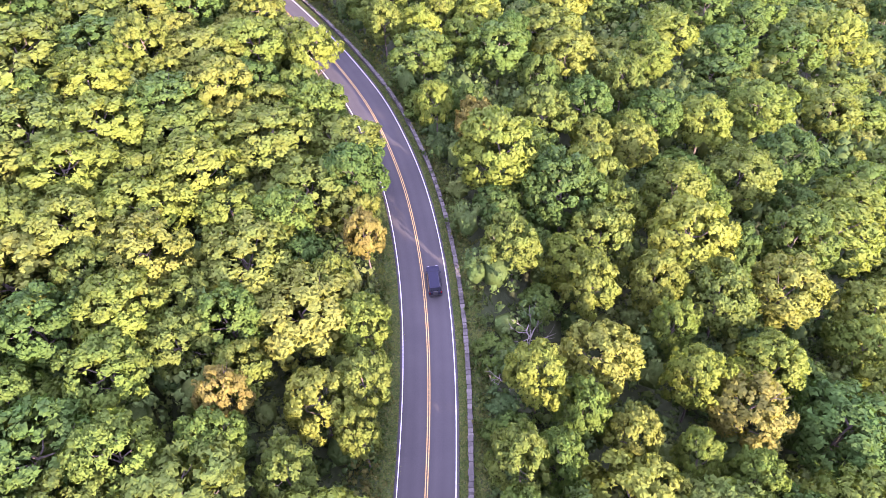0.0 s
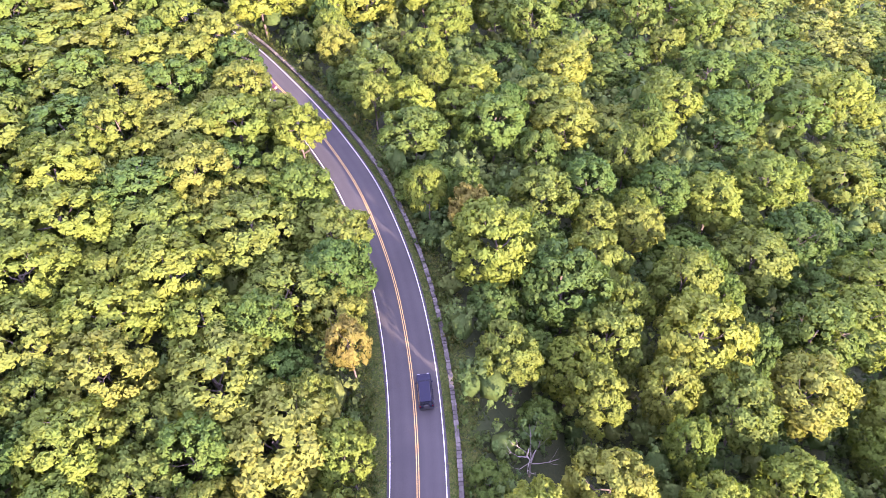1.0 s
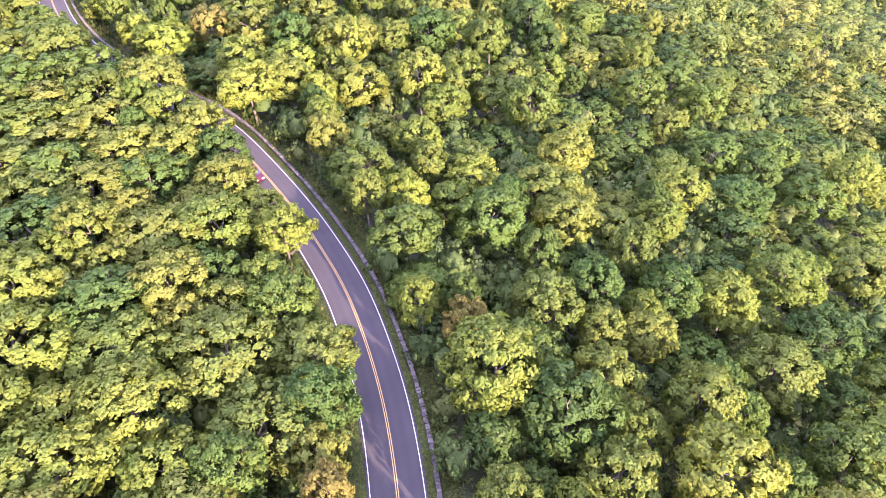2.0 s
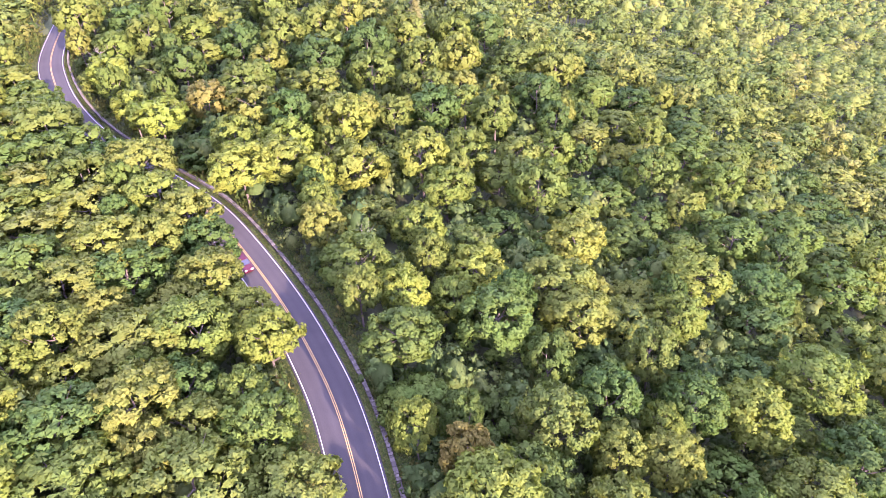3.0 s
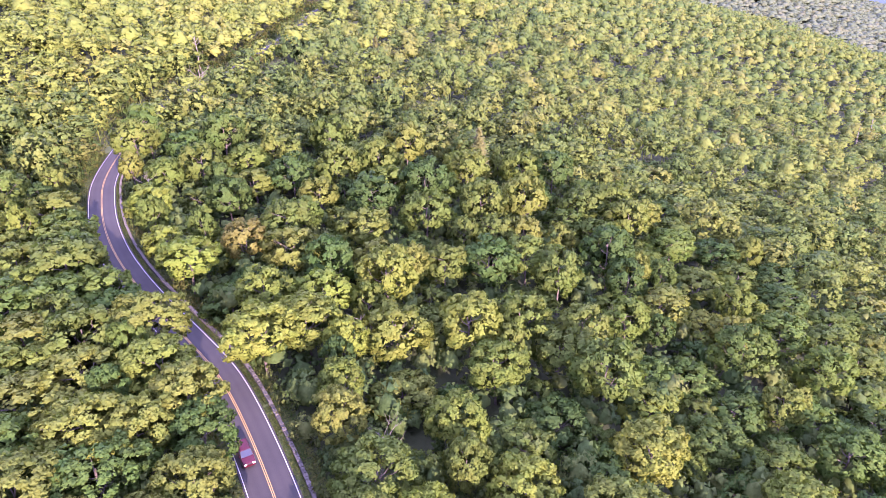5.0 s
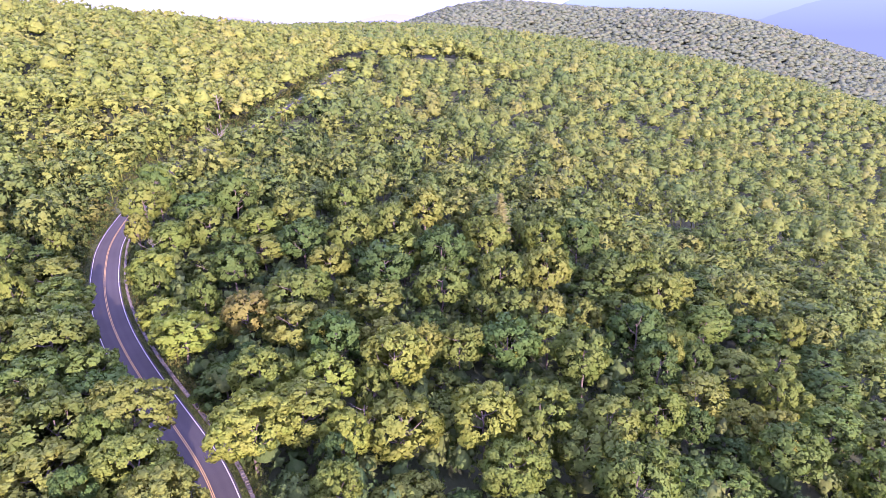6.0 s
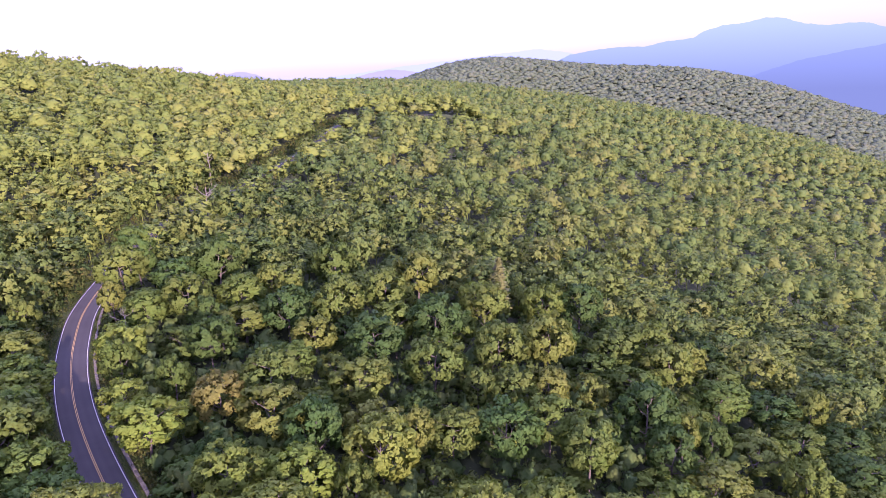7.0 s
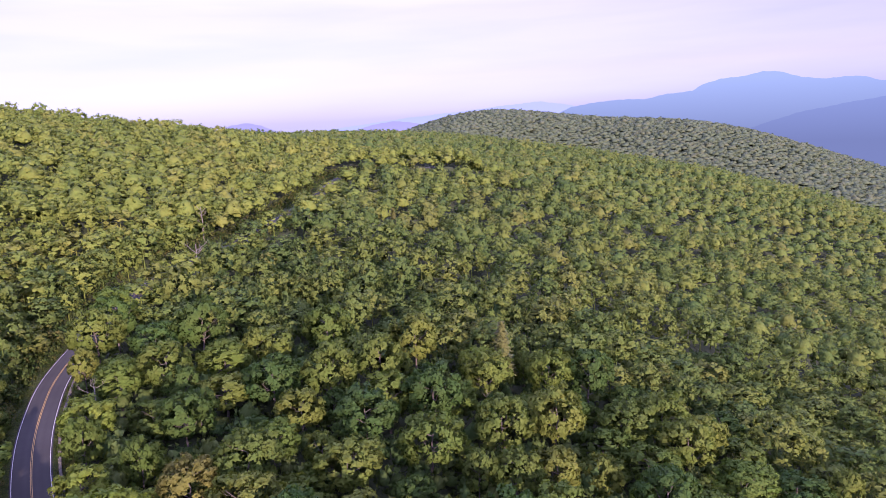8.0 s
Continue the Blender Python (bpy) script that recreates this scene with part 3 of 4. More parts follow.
KINDS = [("oak_tree", "broad green oak tree with a full leafy crown", LEAF_OAK),
         ("hickory_tree", "olive-green hickory tree with a rounded crown in dense woods", LEAF_HICKORY),
         ("maple_tree", "dark green maple tree with a clumped crown in dense woods", LEAF_MAPLE),
         ("turning_tree", "tree with golden orange leaves turning among green woods", LEAF_GOLD),
         ("tulip_tree", "bright yellow-green tulip tree standing out of darker woods", LEAF_BRIGHT)]
protos = {}
for k, (name, label, leaves) in enumerate(KINDS):
    n = 1 if name == "turning_tree" else 2 if name == "tulip_tree" else 4
    for near in (True, False):
        protos[name, near] = [make_tree(name, label, leaves, 100 + 10 * k + q, 3.9, 3.8 + 0.5 * (q % 3), 2.8, 7.6, near) for q in range(n)]

# large single crowns that stand out of the canopy: x, y, crown radius
OAKS_NEAR = [(5.7, 110.4, 6.3), (20.3, 98.1, 4.9), (57.6, 111.2, 6.6), (42.5, 100.6, 5.7), (5.9, 39.7, 3.6), (25.8, 43.7, 3.9), (44.3, 40.1, 7.0),
             (58.6, 76.2, 6.8), (7.3, 30.5, 2.9), (29.0, 31.5, 3.4), (22.8, 32.9, 2.8), (43.8, 133.5, 6.6), (58.0, 136.2, 6.6), (77.7, 143.6, 6.6),
             (33.8, 100.5, 5.0), (-16.3, 70.5, 4.5), (-23.2, 85.6, 5.2), (-25.8, 99.8, 4.4), (-35.2, 100.4, 6.2), (-54.4, 83.0, 6.2), (-51.3, 64.4, 6.2),
             (-35.8, 67.1, 5.9), (-24.3, 61.1, 4.4), (-27.6, 44.5, 4.2), (-13.3, 46.1, 3.6), (-17.1, 36.1, 3.9), (-37.3, 36.5, 4.8), (-44.9, 40.3, 4.7),
             (-33.6, 28.0, 4.4), (-26.0, 30.4, 3.5)]
OAKS_AHEAD = [(-19.6, 152.5, 6.2), (-24.7, 134.8, 3.9),
              (37.3, 120.9, 5.0), (137.2, 273.0, 6.8), (-2.5, 149.4, 5.5), (22.7, 176.4, 5.3),
              (-26.6, 90.5, 3.9), (-75.7, 143.9, 6.6), (-95.6, 174.0, 6.4), (-65.3, 145.0, 6.0), (-34.6, 149.0, 6.6), (-91.4, 222.6, 6.2), (-74.7, 222.9, 6.4),
              (-34.7, 219.6, 6.6), (-49.7, 193.2, 4.9), (-44.3, 155.4, 5.0), (-20.4, 227.0, 4.7), (57.7, 187.4, 6.6), (21.9, 210.7, 5.0),
              (40.2, 221.7, 6.4), (-88.6, 204.8, 5.1), (-111.0, 236.0, 6.2), (-105.5, 228.5, 5.4)]
HICKORIES_NEAR = [(16.6, 123.5, 6.6), (12.2, 92.5, 5.4), (29.0, 108.9, 4.3), (26.8, 89.4, 4.3), (18.9, 79.6, 5.0), (31.3, 77.3, 5.2), (45.8, 86.4, 6.2),
                  (17.4, 64.9, 4.9), (14.5, 54.9, 3.8), (23.7, 58.0, 4.0), (32.7, 56.9, 5.3), (13.9, 44.2, 4.9), (58.9, 61.6, 5.6), (3.2, 29.3, 3.3),
                  (15.4, 34.4, 3.2), (77.7, 120.0, 6.6), (-17.1, 51.9, 2.9), (-18.9, 27.6, 3.2), (-12.6, 32.5, 2.3), (-38.0, 86.4, 5.5), (-38.3, 51.9, 5.3)]
HICKORIES_AHEAD = [(-14.9, 181.0, 5.0), (-5.7, 201.0, 4.8), (1.6, 205.8, 5.0), (-4.8, 125.5, 3.7), (19.3, 115.4, 6.0), (69.4, 190.5, 6.6), (46.7, 182.5, 4.7),
                   (-28.3, 176.7, 6.2), (-45.1, 174.2, 6.2), (8.8, 158.8, 5.6), (-36.9, 112.3, 5.0), (-47.1, 120.1, 5.2), (-54.8, 106.3, 5.8), (-51.3, 96.3, 4.5),
                   (-48.8, 236.5, 6.4), (-49.2, 205.9, 5.3), (-34.5, 190.8, 6.4), (10.6, 208.3, 3.6), (17.5, 235.8, 6.6), (13.6, 168.0, 5.6), (31.6, 185.4, 6.4),
                   (-103.5, 182.8, 6.6)]
MAPLES = [(7.6, 53.0, 2.8), (42.6, 49.9, 4.1), (3.3, 68.5, 3.5), (7.6, 64.1, 3.1), (-23.1, 190.8, 4.2), (43.7, 257.1, 5.6), (-3.1, 261.2, 5.2)]
TURNING = [(31.2, 40.3, 4.8), (0.7, 83.3, 3.3), (-14.3, 59.7, 2.9), (-25.9, 35.1, 2.7), (-56.3, 176.4, 5.0)]
BRIGHT = [(-39.4, 141.4, 6.2), (-27.7, 147.5, 4.1), (-63.4, 165.2, 6.0), (-71.8, 171.6, 4.6), (-85.1, 190.8, 5.7), (-8.5, 114.9, 4.6), (-34.7, 160.2, 5.7), (-18.4, 246.6, 5.2), (2.9, 123.9, 5.5)]
counts = {name: 0 for name, _, _ in KINDS}
used = set()


def stand(x, y):
    """How likely a tree is low here, 0 to 1: the woods grow in loose groups of tall and of low trees."""
    return 0.52 + 0.18 * np.clip((x - 20) / 40, 0, 1) * np.clip((y - 90) / 30, 0, 1) + 0.36 * np.sin(x * 0.17 + 1.6 * np.sin(y * 0.09)) * np.cos(y * 0.21 + 1.3 * np.sin(x * 0.11))


def plant(name, x, y, z, r, tall):
    """One tree of that kind, with its crown's radius and its height scale."""
    counts[name] += 1
    kind = protos[name, -62 < x < 72 and y < 150]
    p = kind[rng.integers(len(kind))]
    s = r / 4.15
    full = max(tall, min(0.85 * s, 0.92))             # a low tree keeps its round crown on a short trunk
    m = pose(x, y, z - 0.15 - 11.6 * (full - tall), 0, 0, rng.uniform(0, 360)) @ Matrix.Diagonal((s, s, full, 1))
    if p.name in used:
        p = copy_thing(p, Matrix())
    used.add(p.name)
    p.matrix_basis = m


for name, spots in (("oak_tree", OAKS_NEAR), ("oak_tree", OAKS_AHEAD), ("hickory_tree", HICKORIES_NEAR), ("hickory_tree", HICKORIES_AHEAD),
                    ("maple_tree", MAPLES), ("turning_tree", TURNING), ("tulip_tree", BRIGHT)):
    spots = np.array(spots)
    for (x, y, r), z, d in zip(spots, ground_height(spots[:, 0], spots[:, 1]), road_at(spots[:, 0], spots[:, 1])[0]):
        take(x, y, r)
        plant(name, x, y, z, r, (0.94 + 0.03 * r) * rng.uniform(0.97, 1.05) * (0.72 if name == "maple_tree" else 1.2 if 4 < d < 16 and 225 < y < 240 else 0.98 if 4 < d < 24 and 88 < y < 126 else 0.7 if 4 < d < 9 and y < 45 else 1.12 if 4 < d < 18 and y < 92 else 1.28 if 15 < d < 46 and y < 78 else 1.14 if x > 4 and y < 112 else 1.0))

DEAD_ROOM = [(-135.2, 323.5, 2.5), (-117.2, 286.9, 2.5), (-17.1, 128.8, 3.0), (40.6, 74.0, 3.0), (6.0, 48.6, 1.5), (-12.4, 249.0, 4.0), (-11.0, 243.0, 2.0)]   # room for the dead trees
for gx0, gy0, gr in DEAD_ROOM:
    take(gx0, gy0, gr)
near_x = rng.uniform(-150, 150, 18500)
near_y = rng.uniform(-48, 195, 18500)
near = scatter(near_x, near_y, 2.9, 6.3)
near_z, near_d = ground_height(near[:, 0], near[:, 1]), road_at(near[:, 0], near[:, 1])[0]
order = np.argsort(np.hypot(near[:, 0] + 5, near[:, 1] - 95))
rest = []
for i in order:
    x, y, r = near[i]
    if y < -8:
        rest.append(i)
        continue
    name = (("oak_tree", "oak_tree", "oak_tree", "hickory_tree", "hickory_tree") if near_d[i] < 0 else ("oak_tree", "oak_tree", "hickory_tree", "maple_tree", "maple_tree"))[rng.integers(5)]
    if counts[name] >= 300:
        name = min(("oak_tree", "hickory_tree", "maple_tree"), key=counts.get)
    if counts[name] >= 300:
        rest.append(i)
        continue
    tall = (0.60 + 0.085 * r) * (rng.uniform(0.47, 0.66) if rng.random() < stand(x, y) + (0.28 if x > 45 and y > 100 or x > 5 and y > 135 else 0.06) else rng.uniform(1.05, 1.33))
    if near_d[i] < 0 and y < 170:             # the closed, even canopy above the road
        r, tall = r * 1.14, (0.82 + 0.03 * r) * rng.uniform(0.93, 1.1)
    if 4 < near_d[i] < 10 and y < 55:         # low young growth below the wall, and the tall row behind it
        r, tall = r * 0.85, min(tall, 0.75) * 0.8
    elif 4 < near_d[i] < 22 and 40 < y < 92:
        tall = max(tall, 0.95) * 1.12
    elif 10 <= near_d[i] < 46 and y < 78:
        tall = max(tall, 1.08) * 1.2
    elif 4 < near_d[i] < 24 and 90 <= y < 126:   # the even row above the bend
        tall = min(tall, 1.1) * 0.94
    if -17 < near_d[i] < 0 and 122 < y < 170:    # the tall edge that leans over the second bend
        tall *= 1.25
    # trees at and behind the edge of view, raised to shade the road
    if 4 < near_d[i] < 40 and y < 32:
        tall = max(tall, 1.15)
    plant(name, x, y, near_z[i], r, tall)

def joined_woods(name, label, spots, templates, mat, low=0.78, high=1.22, sink=0.0):
    """Many trees that nobody could count, as one mesh: each spot takes a turned and scaled template."""
    z = ground_height(spots[:, 0], spots[:, 1]) - sink
    side = road_at(spots[:, 0], spots[:, 1])[0]
    which = rng.integers(len(templates), size=len(spots))
    V, T, C, N, base = [], [], [], [], 0
    for w, (tv, tt, tn, ref, mid) in enumerate(templates):
        sel = np.where(which == w)[0]
        if not len(sel):
            continue
        s = spots[sel, 2] / ref
        low_edge = np.where((side[sel] > 0) & (side[sel] < 15) & (spots[sel, 1] > 245), 0.8, 1.0)      # young trees below the far road
        tall = low_edge * s ** 0.6 * np.where(rng.random(len(sel)) < stand(spots[sel, 0], spots[sel, 1]), rng.uniform(low * 0.86, low, len(sel)), rng.uniform(0.5 * (low + high), high, len(sel)))
        a = rng.uniform(0, 2 * math.pi, len(sel))
        c, sn = np.cos(a), np.sin(a)
        x = (tv[None, :, 0] * c[:, None] - tv[None, :, 1] * sn[:, None]) * s[:, None] + spots[sel, 0][:, None]
        y = (tv[None, :, 0] * sn[:, None] + tv[None, :, 1] * c[:, None]) * s[:, None] + spots[sel, 1][:, None]
        full = np.maximum(tall, np.minimum(0.85 * s, 0.92))
        top = tv[:, 2].max()
        h = (tv[None, :, 2] + mid) * full[:, None] + (z[sel] - (top + mid) * (full - tall))[:, None]
        V.append(np.stack([x, y, h], -1).reshape(-1, 3))
        T.append((tt[None] + (np.arange(len(sel)) * len(tv))[:, None, None] + base).reshape(-1, 3))
        N.append(np.stack([tn[None, :, 0] * c[:, None] - tn[None, :, 1] * sn[:, None], tn[None, :, 0] * sn[:, None] + tn[None, :, 1] * c[:, None],
                           np.repeat(tn[None, :, 2], len(sel), 0)], -1).reshape(-1, 3))
        C.append(np.repeat(rng.random(len(sel)), len(tv)))
        base += len(sel) * len(tv)
    ob = fast_mesh(name, np.vstack(V), np.vstack(T), mat, np.concatenate(C), np.vstack(N))
    return tagged(ob, label, "trees", kind="stuff")


def sector(n, d0, d1, a0, a1):
    """Random spots in a sector round the end of the flight."""
    d = np.sqrt(rng.uniform(d0 ** 2, d1 ** 2, n))
    a = np.radians(rng.uniform(a0, a1, n))
    return EYE_END[0] + d * np.sin(a), EYE_END[1] + d * np.cos(a)


def with_stem(v, t, n, mid, r=0.16):
    """Adds a plain tapered stem under a crown of a joined wood."""
    k = 4
    a = np.arange(k) * 2 * math.pi / k
    lo = np.stack([np.cos(a) * r, np.sin(a) * r, np.full(k, -mid - 0.5)], 1)
    hi = np.stack([np.cos(a) * r * 0.5, np.sin(a) * r * 0.5, np.full(k, 0.5)], 1)
    b = len(v)
    f = [[b + i, b + (i + 1) % k, b + k + i] for i in range(k)] + [[b + (i + 1) % k, b + k + (i + 1) % k, b + k + i] for i in range(k)]
    out = np.stack([np.cos(a), np.sin(a), np.zeros(k)], 1)
    return np.vstack([v, lo, hi]), np.vstack([t, np.array(f)]), np.vstack([n, out, out])


def templates(n, seed, boughs, lobes, lobe, cards, card, mid=7.6, stem=False, hull=0.0, reach=(0.58, 0.74), blob=0.68, low=0.35, soft=0.5, high=3.9):
    out = []
    for q in range(n):
        v, t, nm = crown_mesh(seed + q, 3.7, high + 0.4 * (q % 3), 3.6, boughs, lobes, lobe, cards, card, blob, hull, low, reach, soft)
        if stem:
            v, t, nm = with_stem(v, t, nm, mid)
        out.append((v, t, nm, 3.95, mid))
    return out


mid_x, mid_y = sector(14000, 60, 270, -88, 62)
keep = (mid_y > 195) | (mid_x < -150)
mid = scatter(mid_x[keep], mid_y[keep], 3.4, 6.6, 0.77)
# the trees beyond the near woods that stand nearest to the flight, one by one
mid_z, mid_d = ground_height(mid[:, 0], mid[:, 1]), road_at(mid[:, 0], mid[:, 1])[0]
later = []
for i in np.argsort(np.hypot(mid[:, 0] + 10, mid[:, 1] - 120)):
    name = min(("oak_tree", "hickory_tree", "maple_tree"), key=lambda k: counts[k] + rng.uniform(0, 12))
    x, y, r = mid[i]
    if counts[name] >= 300 or mid_d[i] < 0 and y > 245:
        later.append(i)
        continue
    tall = (r / 3.95) ** 0.6 * (rng.uniform(0.58, 0.72) if rng.random() < stand(x, y) - (-0.1 if x > 40 else 0.12) else rng.uniform(0.98, 1.2))
    plant(name, x, y, mid_z[i], r, tall)
mid = mid[later]
for kind in protos.values():
    for p in kind:
        if p.name not in used:
            for o in (*p.children, p):
                bpy.data.objects.remove(o)
for o in list(scene.objects):
    if o.name.split(".")[0] in counts:
        tagged(o, group=o.name.split(".")[0].replace("_", " ") + "s of the near woods")


# low growth that fills the gaps under the near crowns
step = 4.6
ux, uy = np.meshgrid(np.arange(-190, 165, step), np.arange(5, 330, step))
ux, uy = (q.ravel() + rng.uniform(-1.5, 1.5, q.size) for q in (ux, uy))
ud, _, _ = road_at(ux, uy)
ur = rng.uniform(2.2, 3.6, len(ux))
open_sky = (ud < np.where(uy > 245, -10.5, -6.4) - 0.3 * ur) | (ud > np.where(uy < 130, 5.6, 6.6) + 0.4 * ur)
for gx0, gy0, gr in DEAD_ROOM:
    open_sky &= np.hypot(ux - gx0, uy - gy0) > 0.5 + 0.55 * ur
under = np.stack([ux, uy, ur], 1)[open_sky & (np.hypot(ux + 5, uy - 130) < 215)]
UNDER_TEMPLATES = templates(6, 700, 7, 1, 1.3, 48, 0.85, mid=3.8, blob=0.7, reach=(0.5, 0.75), hull=0.6)
close = (np.abs(under[:, 0]) < 65) & (under[:, 1] < 135)
joined_woods("undergrowth", "dark green saplings and brush under the trees", under[~close], UNDER_TEMPLATES, LEAF_UNDER, 0.7, 1.35)
joined_woods("undergrowth", "dark green leafy saplings beneath the roadside trees", under[close], templates(6, 720, 13, 2, 0.95, 260, 0.42, mid=3.8, blob=0.66, hull=0.62), LEAF_UNDER, 0.7, 1.35)
if rest:
    rest = near[rest]
    # woods out of view behind the start, added tall to shade the road
    shade_rest = (rest[:, 1] < -8) & (rest[:, 0] > 3)
    mid = np.vstack([mid, rest[~shade_rest]])
MID_TEMPLATES = templates(8, 300, 20, 3, 0.76, 480, 0.50, mid=7.0, stem=True, low=0.7, high=4.6, soft=0.66)
if len(rest):
    joined_woods("woods", "unseen tall green broadleaf woods added to shade the road", rest[shade_rest], MID_TEMPLATES, LEAF_WOODS, 1.12, 1.4)
# trees above the road take the leaf colour with sunlight painted in
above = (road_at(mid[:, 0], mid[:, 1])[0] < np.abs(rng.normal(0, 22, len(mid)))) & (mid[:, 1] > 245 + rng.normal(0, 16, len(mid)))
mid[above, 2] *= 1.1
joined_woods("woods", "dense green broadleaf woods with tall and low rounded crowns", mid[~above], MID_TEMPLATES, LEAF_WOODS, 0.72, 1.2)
joined_woods("woods", "sunlit yellow-green broadleaf woods on the slope above the road", mid[above], MID_TEMPLATES, LEAF_SLOPE_LIT, 0.94, 1.1)
far_x, far_y = sector(13000, 270, 460, -56, 58)
far = scatter(far_x, far_y, 3.4, 6.2, 0.72)
FAR_TEMPLATES = templates(8, 400, 22, 1, 0.95, 230, 0.5, mid=7.0, hull=0.66, reach=(0.76, 0.9), blob=0.78, soft=0.68, high=4.9)
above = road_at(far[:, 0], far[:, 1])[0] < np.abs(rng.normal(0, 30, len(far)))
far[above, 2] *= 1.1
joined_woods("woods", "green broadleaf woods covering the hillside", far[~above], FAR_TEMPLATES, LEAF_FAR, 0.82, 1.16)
joined_woods("woods", "sunlit yellow-green woods on the hillside above the road", far[above], FAR_TEMPLATES, LEAF_SLOPE_LIT, 0.95, 1.08)
hx, hy = sector(28000, 460, 960, -47, 30)
hx2, hy2 = sector(3000, 460, 680, 30, 42)
hx, hy = np.concatenate([hx, hx2]), np.concatenate([hy, hy2])
hill = scatter(hx, hy, 3.8, 6.0, 0.7)
hill[:, 2] *= 1.08
joined_woods("woods", "green broadleaf woods covering the far hillside", hill, templates(8, 500, 7, 1, 1.3, 44, 0.8, mid=7.0, hull=0.68, reach=(0.72, 0.86), blob=0.8, soft=0.55, high=4.9), LEAF_HILL, 0.97, 1.06, 2.4)
# the ridge woods carry their haze in the leaf colour
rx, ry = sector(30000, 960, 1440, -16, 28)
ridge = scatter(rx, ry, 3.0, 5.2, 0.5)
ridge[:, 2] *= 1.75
joined_woods("woods", "woods on the distant ridge, haze put into their grey-green colour", ridge, templates(8, 600, 3, 1, 1.5, 16, 1.0, hull=0.8, reach=(0.6, 0.8), blob=0.8, soft=0.7), LEAF_RIDGE_HAZED, 0.74, 0.84, 5.0)

# ------------------------------------------------------------------ roadside brush
def verge_spots(lo, hi, n, first, last, r0, r1):
    i = rng.integers(first, last, n)
    o = rng.uniform(lo, hi, n)
    return np.stack([ROAD[i, 0] + ROAD_RIGHT[i, 0] * o + rng.normal(0, 0.3, n), ROAD[i, 1] + ROAD_RIGHT[i, 1] * o + rng.normal(0, 0.3, n), rng.uniform(r0, r1, n)], 1)


first, last = 60, 330
brush = np.vstack([verge_spots(-8.5, -5.2, 900, first, last, 0.5, 1.5), verge_spots(-5.4, -4.5, 300, first, last, 0.25, 0.5), verge_spots(6.0, 8.6, 450, first, last, 0.5, 1.3),
                   verge_spots(5.0, 6.0, 180, first, last, 0.3, 0.6)])
away = np.vstack([verge_spots(5.5, 12.0, 320, 330, 615, 1.2, 2.6), verge_spots(-12.0, -6.5, 260, 200, 335, 1.2, 2.6),
                  verge_spots(-30.0, -12.0, 300, 300, 470, 1.6, 3.0)])
joined_woods("undergrowth", "dark green saplings and brush along the far road", away, templates(4, 900, 8, 1, 1.25, 66, 0.75, mid=4.6, blob=0.7), LEAF_SHRUB)
brush = np.vstack([brush, verge_spots(-15.0, -4.6, 1000, 318, 610, 0.7, 1.6)])
joined_woods("roadside_brush", "low green and yellowing weeds and shrubs along the road", brush, templates(5, 800, 5, 1, 1.2, 44, 0.9, mid=1.5, blob=0.5), LEAF_SHRUB)


def grass_verge(lo, hi, first, last, per_metre):
    """Tufts of grass along the road between two side offsets: roots, heights and leaning blades in one mesh."""
    n = int((last - first) * (hi - lo) * per_metre)
    i = rng.integers(first, last, n)
    o = rng.uniform(lo, hi, n)
    x, y = ROAD[i, 0] + ROAD_RIGHT[i, 0] * o + rng.uniform(-0.5, 0.5, n), ROAD[i, 1] + ROAD_RIGHT[i, 1] * o + rng.uniform(-0.5, 0.5, n)
    p = np.stack([x, y, ground_height(x, y)], 1)
    a, high = rng.uniform(0, 2 * math.pi, n), rng.uniform(0.14, 0.34, n)
    side = np.stack([np.cos(a), np.sin(a), np.zeros(n)], 1) * (high * 0.5)[:, None]
    lean = np.stack([-np.sin(a), np.cos(a), np.zeros(n)], 1) * (high * rng.uniform(0.9, 1.6, n))[:, None]
    tip = p + lean + np.stack([np.zeros(n), np.zeros(n), high * 0.6], 1)
    up = unit(np.array([0, 0, 1.0]) + rng.normal(size=(n, 3)) * 0.2)
    ob = fast_mesh("grass", np.stack([p - side, p + side, tip], 1).reshape(-1, 3), np.arange(3 * n).reshape(-1, 3), GRASS, np.repeat(rng.random(n), 3), np.repeat(up, 3, axis=0))
    return tagged(ob, "short green grass tufts on the road verge", "grass", kind="stuff")


GRASS = foliage("verge_grass", [(0.0, (0.050, 0.085, 0.018)), (0.6, (0.085, 0.120, 0.026)), (1.0, (0.125, 0.130, 0.040))], per_object=False, grain=2.0)
grass_verge(3.45, 4.55, 60, 330, 80)
grass_verge(5.0, 7.2, 60, 330, 45)
grass_verge(-6.4, -3.45, 60, 330, 55)


# ------------------------------------------------------------------ dead trees and the rusty pine
def dead_tree(x, y, height, spread, count, r0, seed, twigs=2, top=0.75):
    root = new("dead_tree")
    z = ground_height([x], [y])[0]
    root.matrix_basis = pose(x, y, z, 0, 0, seed * 37 % 360)
    part("trunk", limbs(seed, height, spread, count, r0, twigs, top), DEADWOOD, root)
    return tagged(root, "bare dead tree with bleached pale limbs among green woods", "tree", "dead trees")


